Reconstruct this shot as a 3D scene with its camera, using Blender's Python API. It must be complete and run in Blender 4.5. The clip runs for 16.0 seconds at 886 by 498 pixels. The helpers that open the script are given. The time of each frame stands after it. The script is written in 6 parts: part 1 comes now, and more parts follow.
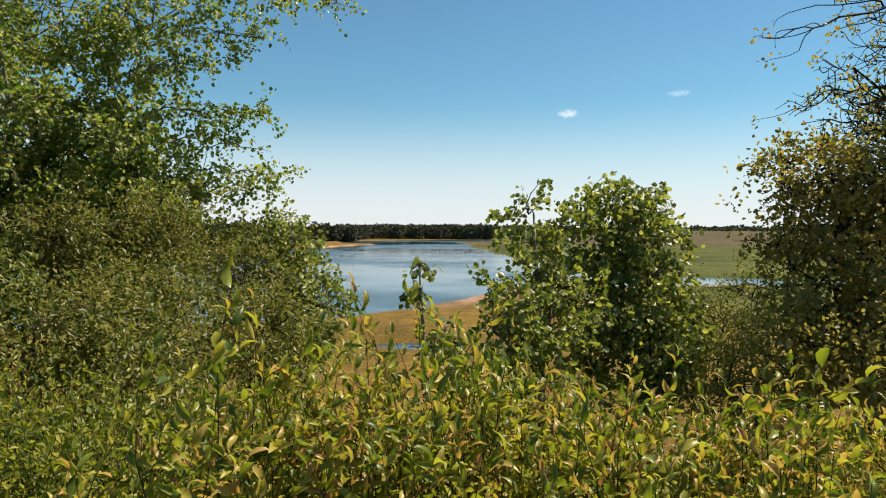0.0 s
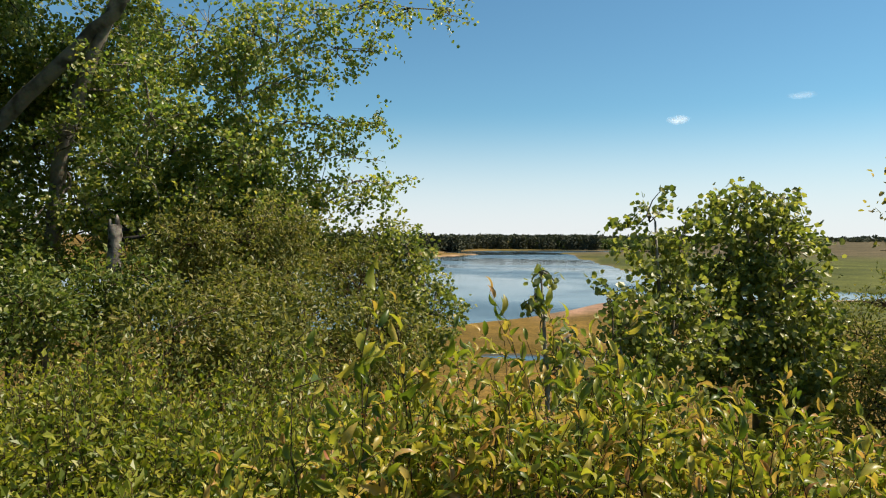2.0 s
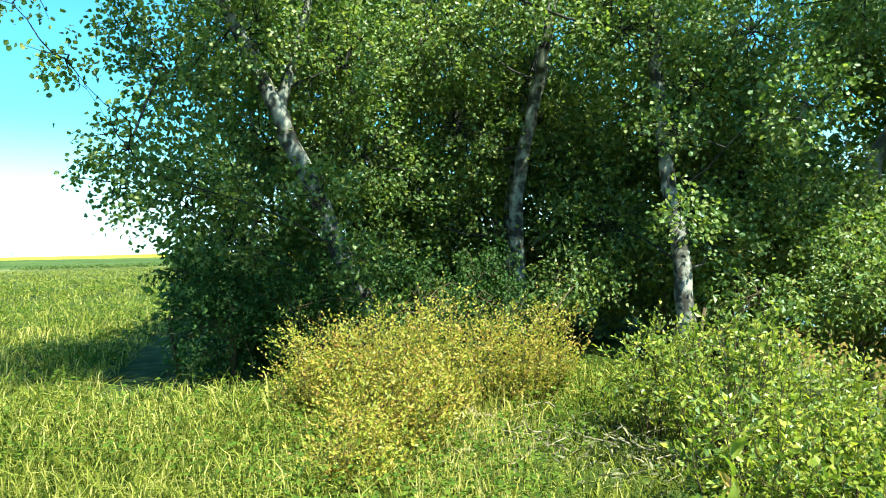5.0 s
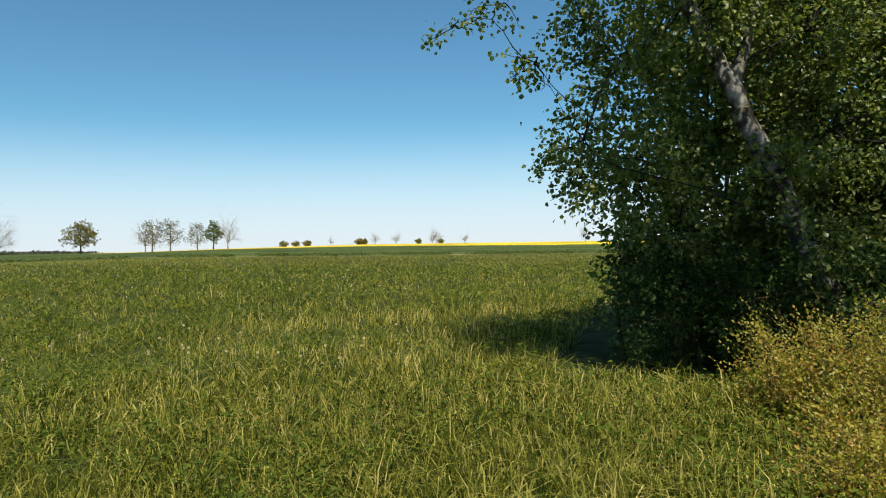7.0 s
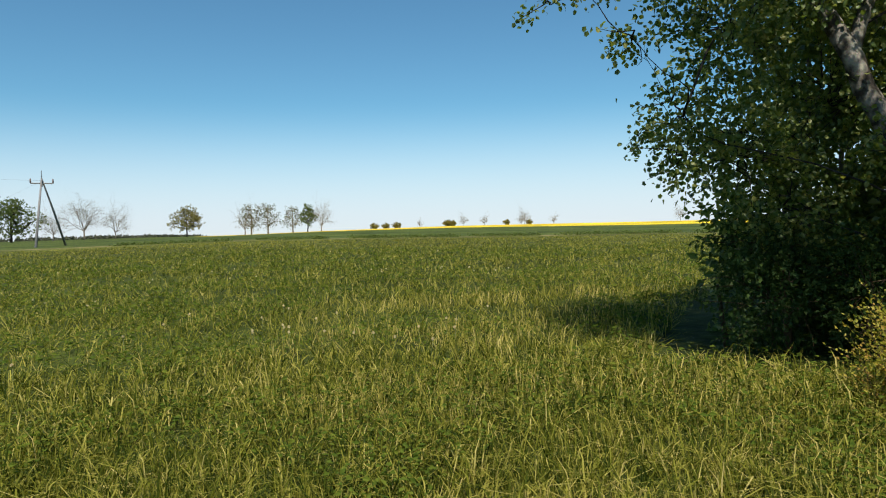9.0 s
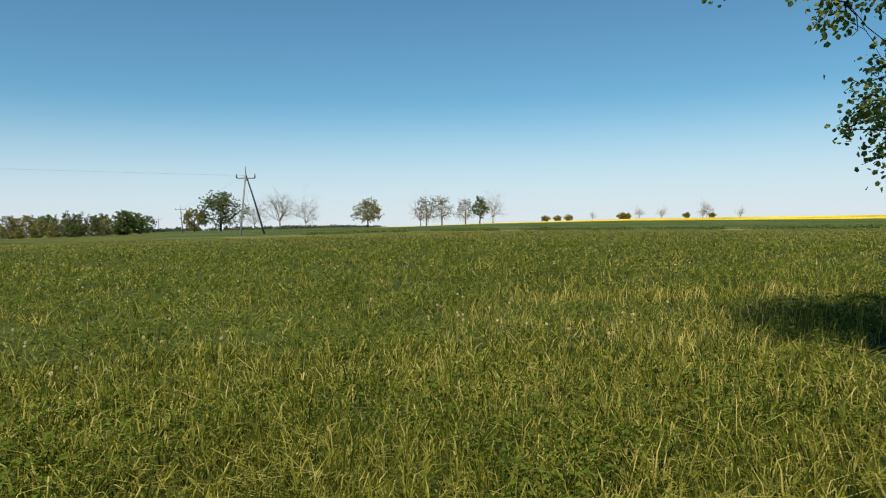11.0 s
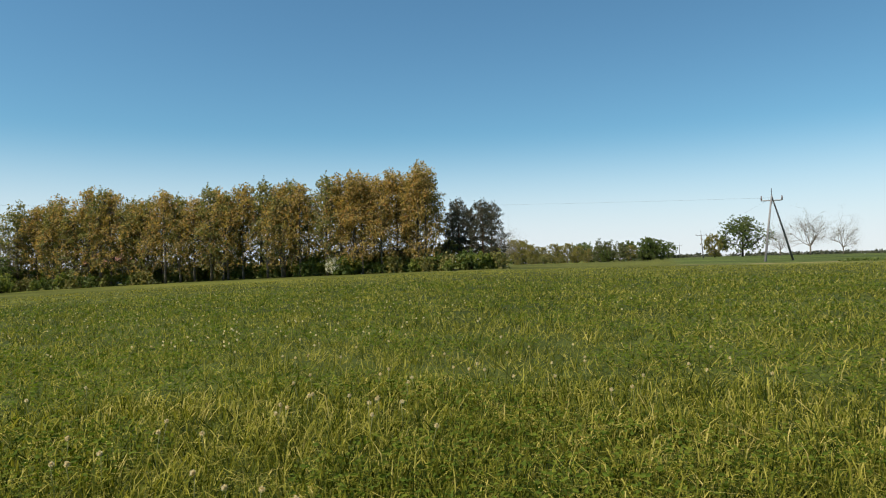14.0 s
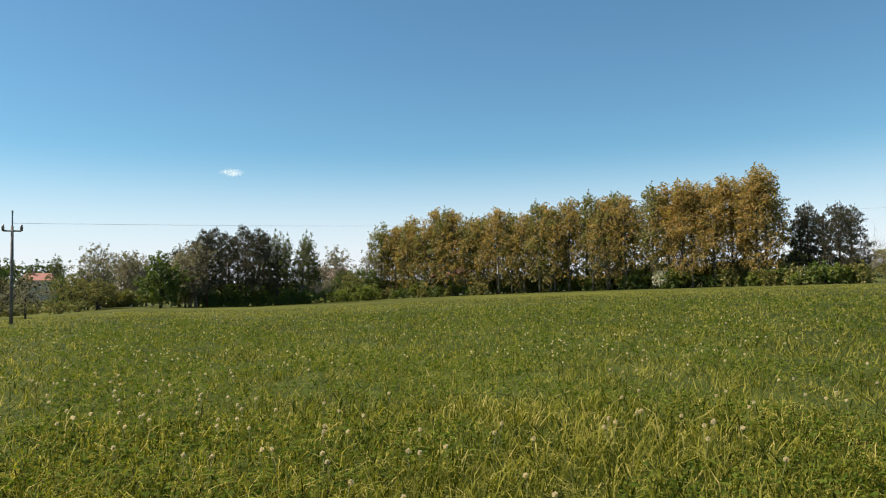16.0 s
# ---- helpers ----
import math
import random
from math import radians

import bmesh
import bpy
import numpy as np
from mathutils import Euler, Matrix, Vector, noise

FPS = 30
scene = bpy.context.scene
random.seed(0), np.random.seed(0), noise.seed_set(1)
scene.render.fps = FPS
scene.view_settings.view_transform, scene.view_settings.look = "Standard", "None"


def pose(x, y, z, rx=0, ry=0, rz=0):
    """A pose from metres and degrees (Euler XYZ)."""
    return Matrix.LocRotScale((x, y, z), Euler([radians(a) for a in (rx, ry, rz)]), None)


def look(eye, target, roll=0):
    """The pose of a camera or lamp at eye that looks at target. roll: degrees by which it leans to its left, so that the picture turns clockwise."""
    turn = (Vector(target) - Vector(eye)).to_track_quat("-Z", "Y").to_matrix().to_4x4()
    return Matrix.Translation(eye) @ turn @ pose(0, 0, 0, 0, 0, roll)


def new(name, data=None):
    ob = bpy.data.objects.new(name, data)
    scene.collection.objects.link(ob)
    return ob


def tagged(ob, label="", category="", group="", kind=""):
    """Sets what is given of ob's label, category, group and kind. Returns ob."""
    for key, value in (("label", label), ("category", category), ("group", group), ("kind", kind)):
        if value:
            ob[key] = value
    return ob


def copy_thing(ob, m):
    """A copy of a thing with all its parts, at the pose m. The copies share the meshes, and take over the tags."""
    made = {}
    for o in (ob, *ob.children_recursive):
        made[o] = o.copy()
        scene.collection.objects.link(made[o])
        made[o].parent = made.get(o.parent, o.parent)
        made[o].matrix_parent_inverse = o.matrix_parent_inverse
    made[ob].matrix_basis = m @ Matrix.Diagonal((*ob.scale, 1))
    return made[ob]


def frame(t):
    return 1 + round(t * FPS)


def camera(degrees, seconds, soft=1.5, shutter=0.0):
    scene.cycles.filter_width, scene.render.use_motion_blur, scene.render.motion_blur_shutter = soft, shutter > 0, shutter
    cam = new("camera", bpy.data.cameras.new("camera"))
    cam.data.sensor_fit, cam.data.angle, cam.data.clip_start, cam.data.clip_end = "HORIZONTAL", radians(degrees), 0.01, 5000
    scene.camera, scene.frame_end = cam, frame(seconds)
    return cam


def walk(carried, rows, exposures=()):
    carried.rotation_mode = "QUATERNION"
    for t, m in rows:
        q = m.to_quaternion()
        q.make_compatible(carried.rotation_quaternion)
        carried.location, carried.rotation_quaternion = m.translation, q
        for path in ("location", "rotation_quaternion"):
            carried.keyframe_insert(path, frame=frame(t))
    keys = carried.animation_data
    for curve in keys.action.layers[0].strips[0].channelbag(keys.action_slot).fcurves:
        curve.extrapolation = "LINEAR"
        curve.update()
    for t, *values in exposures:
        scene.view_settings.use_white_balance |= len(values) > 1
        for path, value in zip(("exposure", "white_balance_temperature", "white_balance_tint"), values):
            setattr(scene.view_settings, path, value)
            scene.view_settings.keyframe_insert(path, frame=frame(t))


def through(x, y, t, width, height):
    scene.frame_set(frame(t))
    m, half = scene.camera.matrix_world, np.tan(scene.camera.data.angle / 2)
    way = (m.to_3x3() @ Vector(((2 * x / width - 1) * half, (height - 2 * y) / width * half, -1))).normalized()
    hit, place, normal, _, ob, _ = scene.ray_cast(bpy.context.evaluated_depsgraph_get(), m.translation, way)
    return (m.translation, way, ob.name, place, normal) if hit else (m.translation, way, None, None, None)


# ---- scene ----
cam = camera(66.2, 16.0, soft=1.1)
PATH = [
    (0.0, pose(-0.002, -0.019, 1.604, 88.17, -0.35, 0.01)),
    (0.5, pose(-0.014, -0.023, 1.601, 88.05, 0.17, 0.43)),
    (1.0, pose(-0.036, 0.007, 1.581, 88.64, -0.02, 2.25)),
    (1.5, pose(-0.090, 0.005, 1.582, 89.04, 0.09, 6.75)),
    (2.0, pose(-0.131, -0.002, 1.582, 88.97, -0.43, 8.69)),
    (2.5, pose(-0.211, -0.052, 1.572, 89.74, -0.55, 15.94)),
    (3.0, pose(-0.283, -0.140, 1.559, 89.21, -0.33, 30.10)),
    (3.5, pose(-0.278, -0.143, 1.563, 88.20, -0.60, 40.31)),
    (4.0, pose(-0.274, -0.173, 1.566, 88.70, -0.75, 46.94)),
    (4.5, pose(-0.403, -0.308, 1.562, 89.81, -0.13, 57.74)),
    (5.0, pose(-0.536, -0.436, 1.558, 90.08, 1.53, 73.23)),
    (5.2, pose(-0.529, -0.511, 1.538, 90.12, 2.17, 78.75)),
    (7.3, pose(-0.698, -0.811, 1.557, 89.34, 0.86, 108.95)),
    (7.5, pose(-0.703, -0.823, 1.559, 88.98, 1.01, 109.57)),
    (8.0, pose(-0.708, -0.825, 1.558, 88.64, 0.78, 110.81)),
    (8.2, pose(-0.699, -0.823, 1.561, 88.86, 0.74, 111.31)),
    (10.3, pose(-0.686, -0.885, 1.556, 87.00, 0.88, 122.53)),
    (10.5, pose(-0.701, -0.878, 1.546, 87.23, 0.35, 123.71)),
    (11.0, pose(-0.714, -0.911, 1.532, 88.01, 0.84, 129.14)),
    (11.5, pose(-0.708, -0.961, 1.541, 88.08, -0.13, 135.44)),
    (12.0, pose(-0.681, -1.012, 1.539, 89.16, -0.46, 139.57)),
    (12.5, pose(-0.651, -1.045, 1.527, 90.50, 0.74, 146.74)),
    (13.0, pose(-0.602, -1.096, 1.549, 90.57, 1.14, 152.05)),
    (13.5, pose(-0.562, -1.138, 1.551, 91.03, 0.68, 159.88)),
    (14.0, pose(-0.560, -1.187, 1.543, 90.86, 0.94, 170.98)),
    (14.5, pose(-0.561, -1.217, 1.548, 90.94, 0.79, 177.18)),
    (15.0, pose(-0.540, -1.216, 1.551, 91.89, 1.04, 183.96)),
    (15.5, pose(-0.540, -1.215, 1.549, 92.31, 1.24, 191.64)),
    (16.0, pose(-0.547, -1.215, 1.538, 92.34, 0.78, 197.89)),
]
EXPOSURES = [(0.0, 0.55, 6900, 11), (2.5, 0.55, 6850, 11), (3.5, 1.2, 6600, 11), (4.0, 1.7, 6550, 8), (4.5, 1.8, 6300, 0), (5.2, 2.05, 5500, -22),
             (6.4, 0.75, 6400, 8), (7.3, 0.45, 6350, 9), (8.2, 0.45, 6350, 9), (10.5, 0.35, 6400, 9), (12.5, 0.3, 6450, 9), (14.5, 0.56, 6700, 11), (16.0, 0.63, 6750, 13)]
walk(cam, PATH, EXPOSURES)

# ---- world, sun ----
SUN_YAW, SUN_HEIGHT = 290.0, 55.0
world = bpy.data.worlds.new("sky")
scene.world = world
world.use_nodes = True
wn = world.node_tree.nodes
sky = wn.new("ShaderNodeTexSky")
sky.sky_type, sky.sun_disc = "NISHITA", False
sky.sun_elevation, sky.sun_rotation = radians(SUN_HEIGHT), radians(360 - SUN_YAW)
sky.air_density, sky.dust_density, sky.ozone_density = 1.0, 0.0, 4.0
tone = wn.new("ShaderNodeMix")
tone.data_type, tone.blend_type = "RGBA", "MULTIPLY"
tone.inputs[0].default_value, tone.inputs[7].default_value = 1.0, (0.67, 0.99, 0.98, 1)
world.node_tree.links.new(sky.outputs[0], tone.inputs[6])
# pale haze low over the horizon
view = wn.new("ShaderNodeTexCoord")
height = wn.new("ShaderNodeSeparateXYZ")
world.node_tree.links.new(view.outputs["Generated"], height.inputs[0])
haze = wn.new("ShaderNodeValToRGB")
haze.color_ramp.elements[0].position, haze.color_ramp.elements[0].color = 0.0, (0.8, 0.8, 0.8, 1)
haze.color_ramp.elements[1].position, haze.color_ramp.elements[1].color = 0.19, (0, 0, 0, 1)
haze.color_ramp.interpolation = "EASE"
world.node_tree.links.new(height.outputs[2], haze.inputs[0])
air = wn.new("ShaderNodeMix")
air.data_type = "RGBA"
air.inputs[7].default_value = (6.9, 7.1, 8.1, 1)
world.node_tree.links.new(haze.outputs[0], air.inputs[0])
world.node_tree.links.new(tone.outputs[2], air.inputs[6])
world.node_tree.links.new(air.outputs[2], wn["Background"].inputs[0])
wn["Background"].inputs[1].default_value = 0.083
sun_data = bpy.data.lights.new("sun", "SUN")
sun_data.energy, sun_data.angle, sun_data.color = 5.4, radians(0.53), (1.0, 0.92, 0.78)
sun = new("sun", sun_data)
sy, sh = radians(SUN_YAW), radians(SUN_HEIGHT)
SUN_TO = Vector((-math.sin(sy) * math.cos(sh), math.cos(sy) * math.cos(sh), math.sin(sh)))
sun.matrix_world = look(SUN_TO * 50, (0, 0, 0))

# ---- materials ----
rng = np.random.default_rng(11)


def material(name):
    m = bpy.data.materials.new(name)
    m.use_nodes = True
    return m, m.node_tree.nodes, m.node_tree.links, m.node_tree.nodes["Principled BSDF"]


def ramp(nodes, stops):
    r = nodes.new("ShaderNodeValToRGB")
    e = r.color_ramp.elements
    while len(e) < len(stops):
        e.new(0.5)
    for k, (p, c) in zip(e, stops):
        k.position, k.color = p, (*c, 1)
    return r


def noise_node(nodes, links, scale, detail=4.0, coord="Object"):
    tc = nodes.new("ShaderNodeTexCoord")
    n = nodes.new("ShaderNodeTexNoise")
    n.inputs["Scale"].default_value, n.inputs["Detail"].default_value = scale, detail
    links.new(tc.outputs[coord], n.inputs["Vector"])
    return n


def mix_colour(nodes, links, blend, fac, a, b):
    m = nodes.new("ShaderNodeMix")
    m.data_type, m.blend_type = "RGBA", blend
    for socket, v in ((m.inputs[0], fac), (m.inputs[6], a), (m.inputs[7], b)):
        if isinstance(v, bpy.types.NodeSocket):
            links.new(v, socket)
        elif isinstance(v, tuple):
            socket.default_value = (*v, 1)
        else:
            socket.default_value = v
    return m.outputs[2]


def bump(nodes, links, height, strength, distance, bsdf):
    b = nodes.new("ShaderNodeBump")
    b.inputs["Strength"].default_value, b.inputs["Distance"].default_value = strength, distance
    links.new(height, b.inputs["Height"])
    links.new(b.outputs[0], bsdf.inputs["Normal"])


def leaf_material(name, colours, through=0.44, gloss=0.45, patch=0.35, shine=0.4):
    """Leaves: colour from leaf to leaf, drifts over half a metre, light shining through."""
    m, nodes, links, bsdf = material(name)
    geo = nodes.new("ShaderNodeNewGeometry")
    r = ramp(nodes, [(i / (len(colours) - 1), c) for i, c in enumerate(colours)])
    n = noise_node(nodes, links, 1.1, 2.0)
    mth = nodes.new("ShaderNodeMath")
    mth.operation = "MULTIPLY_ADD"
    links.new(n.outputs[0], mth.inputs[0])
    mth.inputs[1].default_value = patch * 2
    mth.inputs[2].default_value = -patch
    add = nodes.new("ShaderNodeMath")
    add.operation = "ADD"
    links.new(geo.outputs["Random Per Island"], add.inputs[0])
    links.new(mth.outputs[0], add.inputs[1])
    links.new(add.outputs[0], r.inputs[0])
    links.new(r.outputs[0], bsdf.inputs["Base Color"])
    bsdf.inputs["Roughness"].default_value = gloss
    bsdf.inputs["Specular IOR Level"].default_value = shine
    tr = nodes.new("ShaderNodeBsdfTranslucent")
    warm = mix_colour(nodes, links, "MULTIPLY", 1.0, r.outputs[0], (1.4, 1.5, 0.75))
    links.new(warm, tr.inputs["Color"])
    mx = nodes.new("ShaderNodeMixShader")
    mx.inputs[0].default_value = through
    links.new(bsdf.outputs[0], mx.inputs[1])
    links.new(tr.outputs[0], mx.inputs[2])
    links.new(mx.outputs[0], nodes["Material Output"].inputs[0])
    return m


def bark_material(name, pale, dark, scale=6.0, cut=0.55):
    m, nodes, links, bsdf = material(name)
    n = noise_node(nodes, links, scale, 6.0)
    n2 = noise_node(nodes, links, scale * 7, 3.0)
    r = ramp(nodes, [(cut - 0.14, dark), (cut + 0.06, pale)])
    links.new(n.outputs[0], r.inputs[0])
    c = mix_colour(nodes, links, "MULTIPLY", 0.5, r.outputs[0], n2.outputs[1])
    links.new(c, bsdf.inputs["Base Color"])
    bsdf.inputs["Roughness"].default_value = 0.85
    bsdf.inputs["Specular IOR Level"].default_value = 0.15
    bump(nodes, links, n2.outputs[0], 0.6, 0.01, bsdf)
    return m


def plain_material(name, a, b, scale=3.0, rough=0.8, relief=0.0, metal=0.0):
    m, nodes, links, bsdf = material(name)
    n = noise_node(nodes, links, scale, 6.0)
    r = ramp(nodes, [(0.35, a), (0.65, b)])
    links.new(n.outputs[0], r.inputs[0])
    links.new(r.outputs[0], bsdf.inputs["Base Color"])
    bsdf.inputs["Roughness"].default_value, bsdf.inputs["Metallic"].default_value = rough, metal
    if relief:
        n2 = noise_node(nodes, links, scale * 9, 4.0)
        bump(nodes, links, n2.outputs[0], 0.7, relief, bsdf)
    return m


LEAF_THICKET = leaf_material("thicket_leaf", [(0.055, 0.088, 0.018), (0.10, 0.145, 0.03), (0.17, 0.205, 0.046), (0.27, 0.265, 0.075)], shine=0.55)
LEAF_ASPEN = leaf_material("aspen_leaf", [(0.085, 0.14, 0.034), (0.16, 0.22, 0.052), (0.26, 0.29, 0.075), (0.40, 0.355, 0.09)], 0.5, 0.42, 0.35, 0.6)
LEAF_WILLOW = leaf_material("willow_leaf", [(0.08, 0.10, 0.022), (0.14, 0.155, 0.038), (0.22, 0.21, 0.062), (0.32, 0.27, 0.09)])
LEAF_LOW = leaf_material("low_shrub_leaf", [(0.075, 0.112, 0.016), (0.155, 0.19, 0.023), (0.25, 0.265, 0.032), (0.40, 0.355, 0.05)], shine=0.5)
LEAF_CHERRY = leaf_material("bird_cherry_leaf", [(0.08, 0.12, 0.018), (0.14, 0.175, 0.022), (0.20, 0.225, 0.028), (0.28, 0.28, 0.035), (0.36, 0.33, 0.05), (0.42, 0.33, 0.07), (0.48, 0.26, 0.11)], 0.42, 0.38, 0.25)
LEAF_POPLAR = leaf_material("sapling_leaf", [(0.085, 0.12, 0.028), (0.155, 0.185, 0.042), (0.26, 0.27, 0.066), (0.40, 0.365, 0.115)], gloss=0.42, shine=0.6)
LEAF_HAWTHORN = leaf_material("hawthorn_leaf", [(0.14, 0.128, 0.03), (0.24, 0.205, 0.05), (0.34, 0.265, 0.075), (0.42, 0.28, 0.11)], 0.5, shine=0.5)
LEAF_YELLOW = leaf_material("yellow_bush_leaf", [(0.18, 0.195, 0.02), (0.30, 0.285, 0.035), (0.42, 0.335, 0.05), (0.42, 0.23, 0.065)])
LEAF_YOUNG = leaf_material("young_bronze_leaf", [(0.30, 0.26, 0.04), (0.40, 0.29, 0.06), (0.45, 0.25, 0.08), (0.42, 0.17, 0.09)], 0.45, 0.45)
LEAF_BELT = leaf_material("poplar_belt_leaf", [(0.14, 0.115, 0.036), (0.24, 0.18, 0.055), (0.385, 0.28, 0.095), (0.42, 0.23, 0.08)], 0.45, 0.6)
LEAF_BELT_GREEN = leaf_material("belt_green_leaf", [(0.08, 0.095, 0.026), (0.14, 0.148, 0.042), (0.20, 0.185, 0.055), (0.29, 0.22, 0.06)], 0.3, 0.6)
LEAF_UNDER = leaf_material("undergrowth_leaf", [(0.06, 0.085, 0.014), (0.105, 0.14, 0.021), (0.165, 0.195, 0.03), (0.23, 0.225, 0.045)], 0.35, 0.6)
LEAF_PINE = leaf_material("pine_needles", [(0.034, 0.040, 0.024), (0.058, 0.058, 0.034), (0.105, 0.085, 0.052)], 0.15, 0.7)
LEAF_OAK = leaf_material("oak_leaf", [(0.048, 0.077, 0.015), (0.083, 0.121, 0.020), (0.131, 0.154, 0.030)], 0.3, 0.6)
LEAF_BUD = leaf_material("budding_leaf", [(0.13, 0.115, 0.07), (0.19, 0.165, 0.105), (0.25, 0.215, 0.145)], 0.3, 0.6)
LEAF_OLIVE = leaf_material("maple_leaf", [(0.12, 0.112, 0.025), (0.185, 0.165, 0.036), (0.25, 0.205, 0.05)], 0.3, 0.6)
LEAF_FAR = leaf_material("far_wood_leaf", [(0.045, 0.052, 0.036), (0.068, 0.074, 0.05), (0.095, 0.095, 0.066)], 0.1, 0.9, 0.35, 0.05)
# elder leaves: the shade under the thicket's edge is put into this dark colour
LEAF_ELDER_SHADED = leaf_material("elder_leaf_shaded", [(0.022, 0.045, 0.009), (0.036, 0.066, 0.013), (0.06, 0.09, 0.018)], 0.3, 0.6, 0.35, 0.2)
BARK_ASPEN = bark_material("aspen_bark", (0.34, 0.31, 0.26), (0.05, 0.042, 0.034), 7.0, 0.57)
BARK_DARK = bark_material("dark_bark", (0.055, 0.048, 0.042), (0.02, 0.018, 0.016), 9.0, 0.5)
BARK_GREY = bark_material("grey_bark", (0.32, 0.28, 0.22), (0.11, 0.095, 0.075), 4.0, 0.5)
BARK_BELT = bark_material("poplar_belt_bark", (0.19, 0.165, 0.13), (0.07, 0.06, 0.045), 3.0, 0.5)
BARK_STEM = bark_material("stem_bark", (0.11, 0.075, 0.04), (0.05, 0.036, 0.02), 20.0, 0.5)
BARK_PINE = bark_material("pine_bark", (0.20, 0.11, 0.06), (0.05, 0.035, 0.025), 4.0, 0.5)


# ---- mesh tools ----
def mesh_of(name, verts, tris, smooth=False):
    verts, tris = np.asarray(verts, np.float32), np.asarray(tris, np.int32)
    me = bpy.data.meshes.new(name)
    me.vertices.add(len(verts))
    me.vertices.foreach_set("co", verts.ravel())
    me.loops.add(tris.size)
    me.loops.foreach_set("vertex_index", tris.ravel())
    me.polygons.add(len(tris))
    me.polygons.foreach_set("loop_start", np.arange(0, tris.size, 3, dtype=np.int32))
    me.update(calc_edges=True)
    me.polygons.foreach_set("use_smooth", np.full(len(tris), smooth))
    return me


class Geo:
    """Gathers triangles for one mesh."""

    def __init__(self):
        self.v, self.t, self.n = [], [], 0

    def add(self, v, t):
        self.v.append(np.asarray(v, float).reshape(-1, 3))
        self.t.append(np.asarray(t, int).reshape(-1, 3) + self.n)
        self.n += len(self.v[-1])

    def mesh(self, name, smooth=False):
        if not self.v:
            return mesh_of(name, np.zeros((0, 3)), np.zeros((0, 3), int))
        return mesh_of(name, np.concatenate(self.v), np.concatenate(self.t), smooth)


def tube(geo, pts, radii, sides=6, closed=True):
    """A tapering tube along points."""
    pts = np.asarray(pts, float)
    n = len(pts)
    radii = np.broadcast_to(np.asarray(radii, float), (n,))
    tan = np.gradient(pts, axis=0)
    tan /= np.linalg.norm(tan, axis=1)[:, None] + 1e-9
    ref = np.array([0.31, 0.87, 0.12]) if abs(tan[0, 2]) > 0.7 else np.array([0.05, 0.1, 1.0])
    u = np.cross(tan, ref)
    u /= np.linalg.norm(u, axis=1)[:, None] + 1e-9
    w = np.cross(tan, u)
    a = np.arange(sides) * 2 * np.pi / sides
    ring = pts[:, None] + radii[:, None, None] * (np.cos(a)[None, :, None] * u[:, None] + np.sin(a)[None, :, None] * w[:, None])
    i, j = np.meshgrid(np.arange(n - 1), np.arange(sides), indexing="ij")
    a0, a1 = i * sides + j, i * sides + (j + 1) % sides
    t = np.concatenate([np.stack([a0, a1, a1 + sides], -1).reshape(-1, 3), np.stack([a0, a1 + sides, a0 + sides], -1).reshape(-1, 3)])
    if not closed:
        geo.add(ring.reshape(-1, 3), t)
        return
    caps = [[0, k + 1, k] for k in range(1, sides - 1)] + [[(n - 1) * sides, (n - 1) * sides + k, (n - 1) * sides + k + 1] for k in range(1, sides - 1)]
    geo.add(ring.reshape(-1, 3), np.concatenate([t, np.array(caps)]))


def box(geo, lo, hi):
    x0, y0, z0 = lo
    x1, y1, z1 = hi
    v = [(x0, y0, z0), (x1, y0, z0), (x1, y1, z0), (x0, y1, z0), (x0, y0, z1), (x1, y0, z1), (x1, y1, z1), (x0, y1, z1)]
    q = [(0, 3, 2, 1), (4, 5, 6, 7), (0, 1, 5, 4), (1, 2, 6, 5), (2, 3, 7, 6), (3, 0, 4, 7)]
    geo.add(v, [t for a, b, c, d in q for t in ((a, b, c), (a, c, d))])


def bent(a, b, amount, n, sag=0.0):
    """A crooked line from a to b."""
    a, b = np.asarray(a, float), np.asarray(b, float)
    s = np.linspace(0, 1, n)
    p = a + (b - a) * s[:, None]
    size = np.linalg.norm(b - a)
    off = rng.normal(0, amount * size, 3)
    off2 = rng.normal(0, amount * size * 0.4, 3)
    p += np.sin(s * np.pi)[:, None] * off + np.sin(s * 2 * np.pi)[:, None] * off2
    p[:, 2] += np.sin(s * np.pi) * sag * size
    return p


# leaf outlines: x across, y along, z up
RHOMB = (np.array([(0, 0, 0), (0.5, 0.45, 0.10), (0, 1, -0.12), (-0.5, 0.45, 0.10)]), np.array([(0, 1, 2), (0, 2, 3)]))
ROUND = (np.array([(0, 0, 0), (0.48, 0.38, 0.10), (0.24, 0.9, -0.06), (-0.2, 0.94, -0.06), (-0.48, 0.38, 0.10)]), np.array([(0, 1, 2), (0, 2, 3), (0, 3, 4)]))
# an arching leaf, folded along its midrib
CURL = (np.array([(0, 0, 0), (0.34, 0.2, 0.16), (0, 0.22, 0.05), (-0.34, 0.2, 0.16), (0.5, 0.5, 0.15), (0, 0.52, 0.03), (-0.5, 0.5, 0.15),
                  (0.32, 0.78, 0.0), (0, 0.78, -0.09), (-0.32, 0.78, 0.0), (0, 0.98, -0.32)]),
        np.array([(0, 1, 2), (0, 2, 3), (1, 4, 5), (1, 5, 2), (2, 5, 6), (2, 6, 3), (4, 7, 8), (4, 8, 5), (5, 8, 9), (5, 9, 6), (7, 10, 8), (8, 10, 9)]))


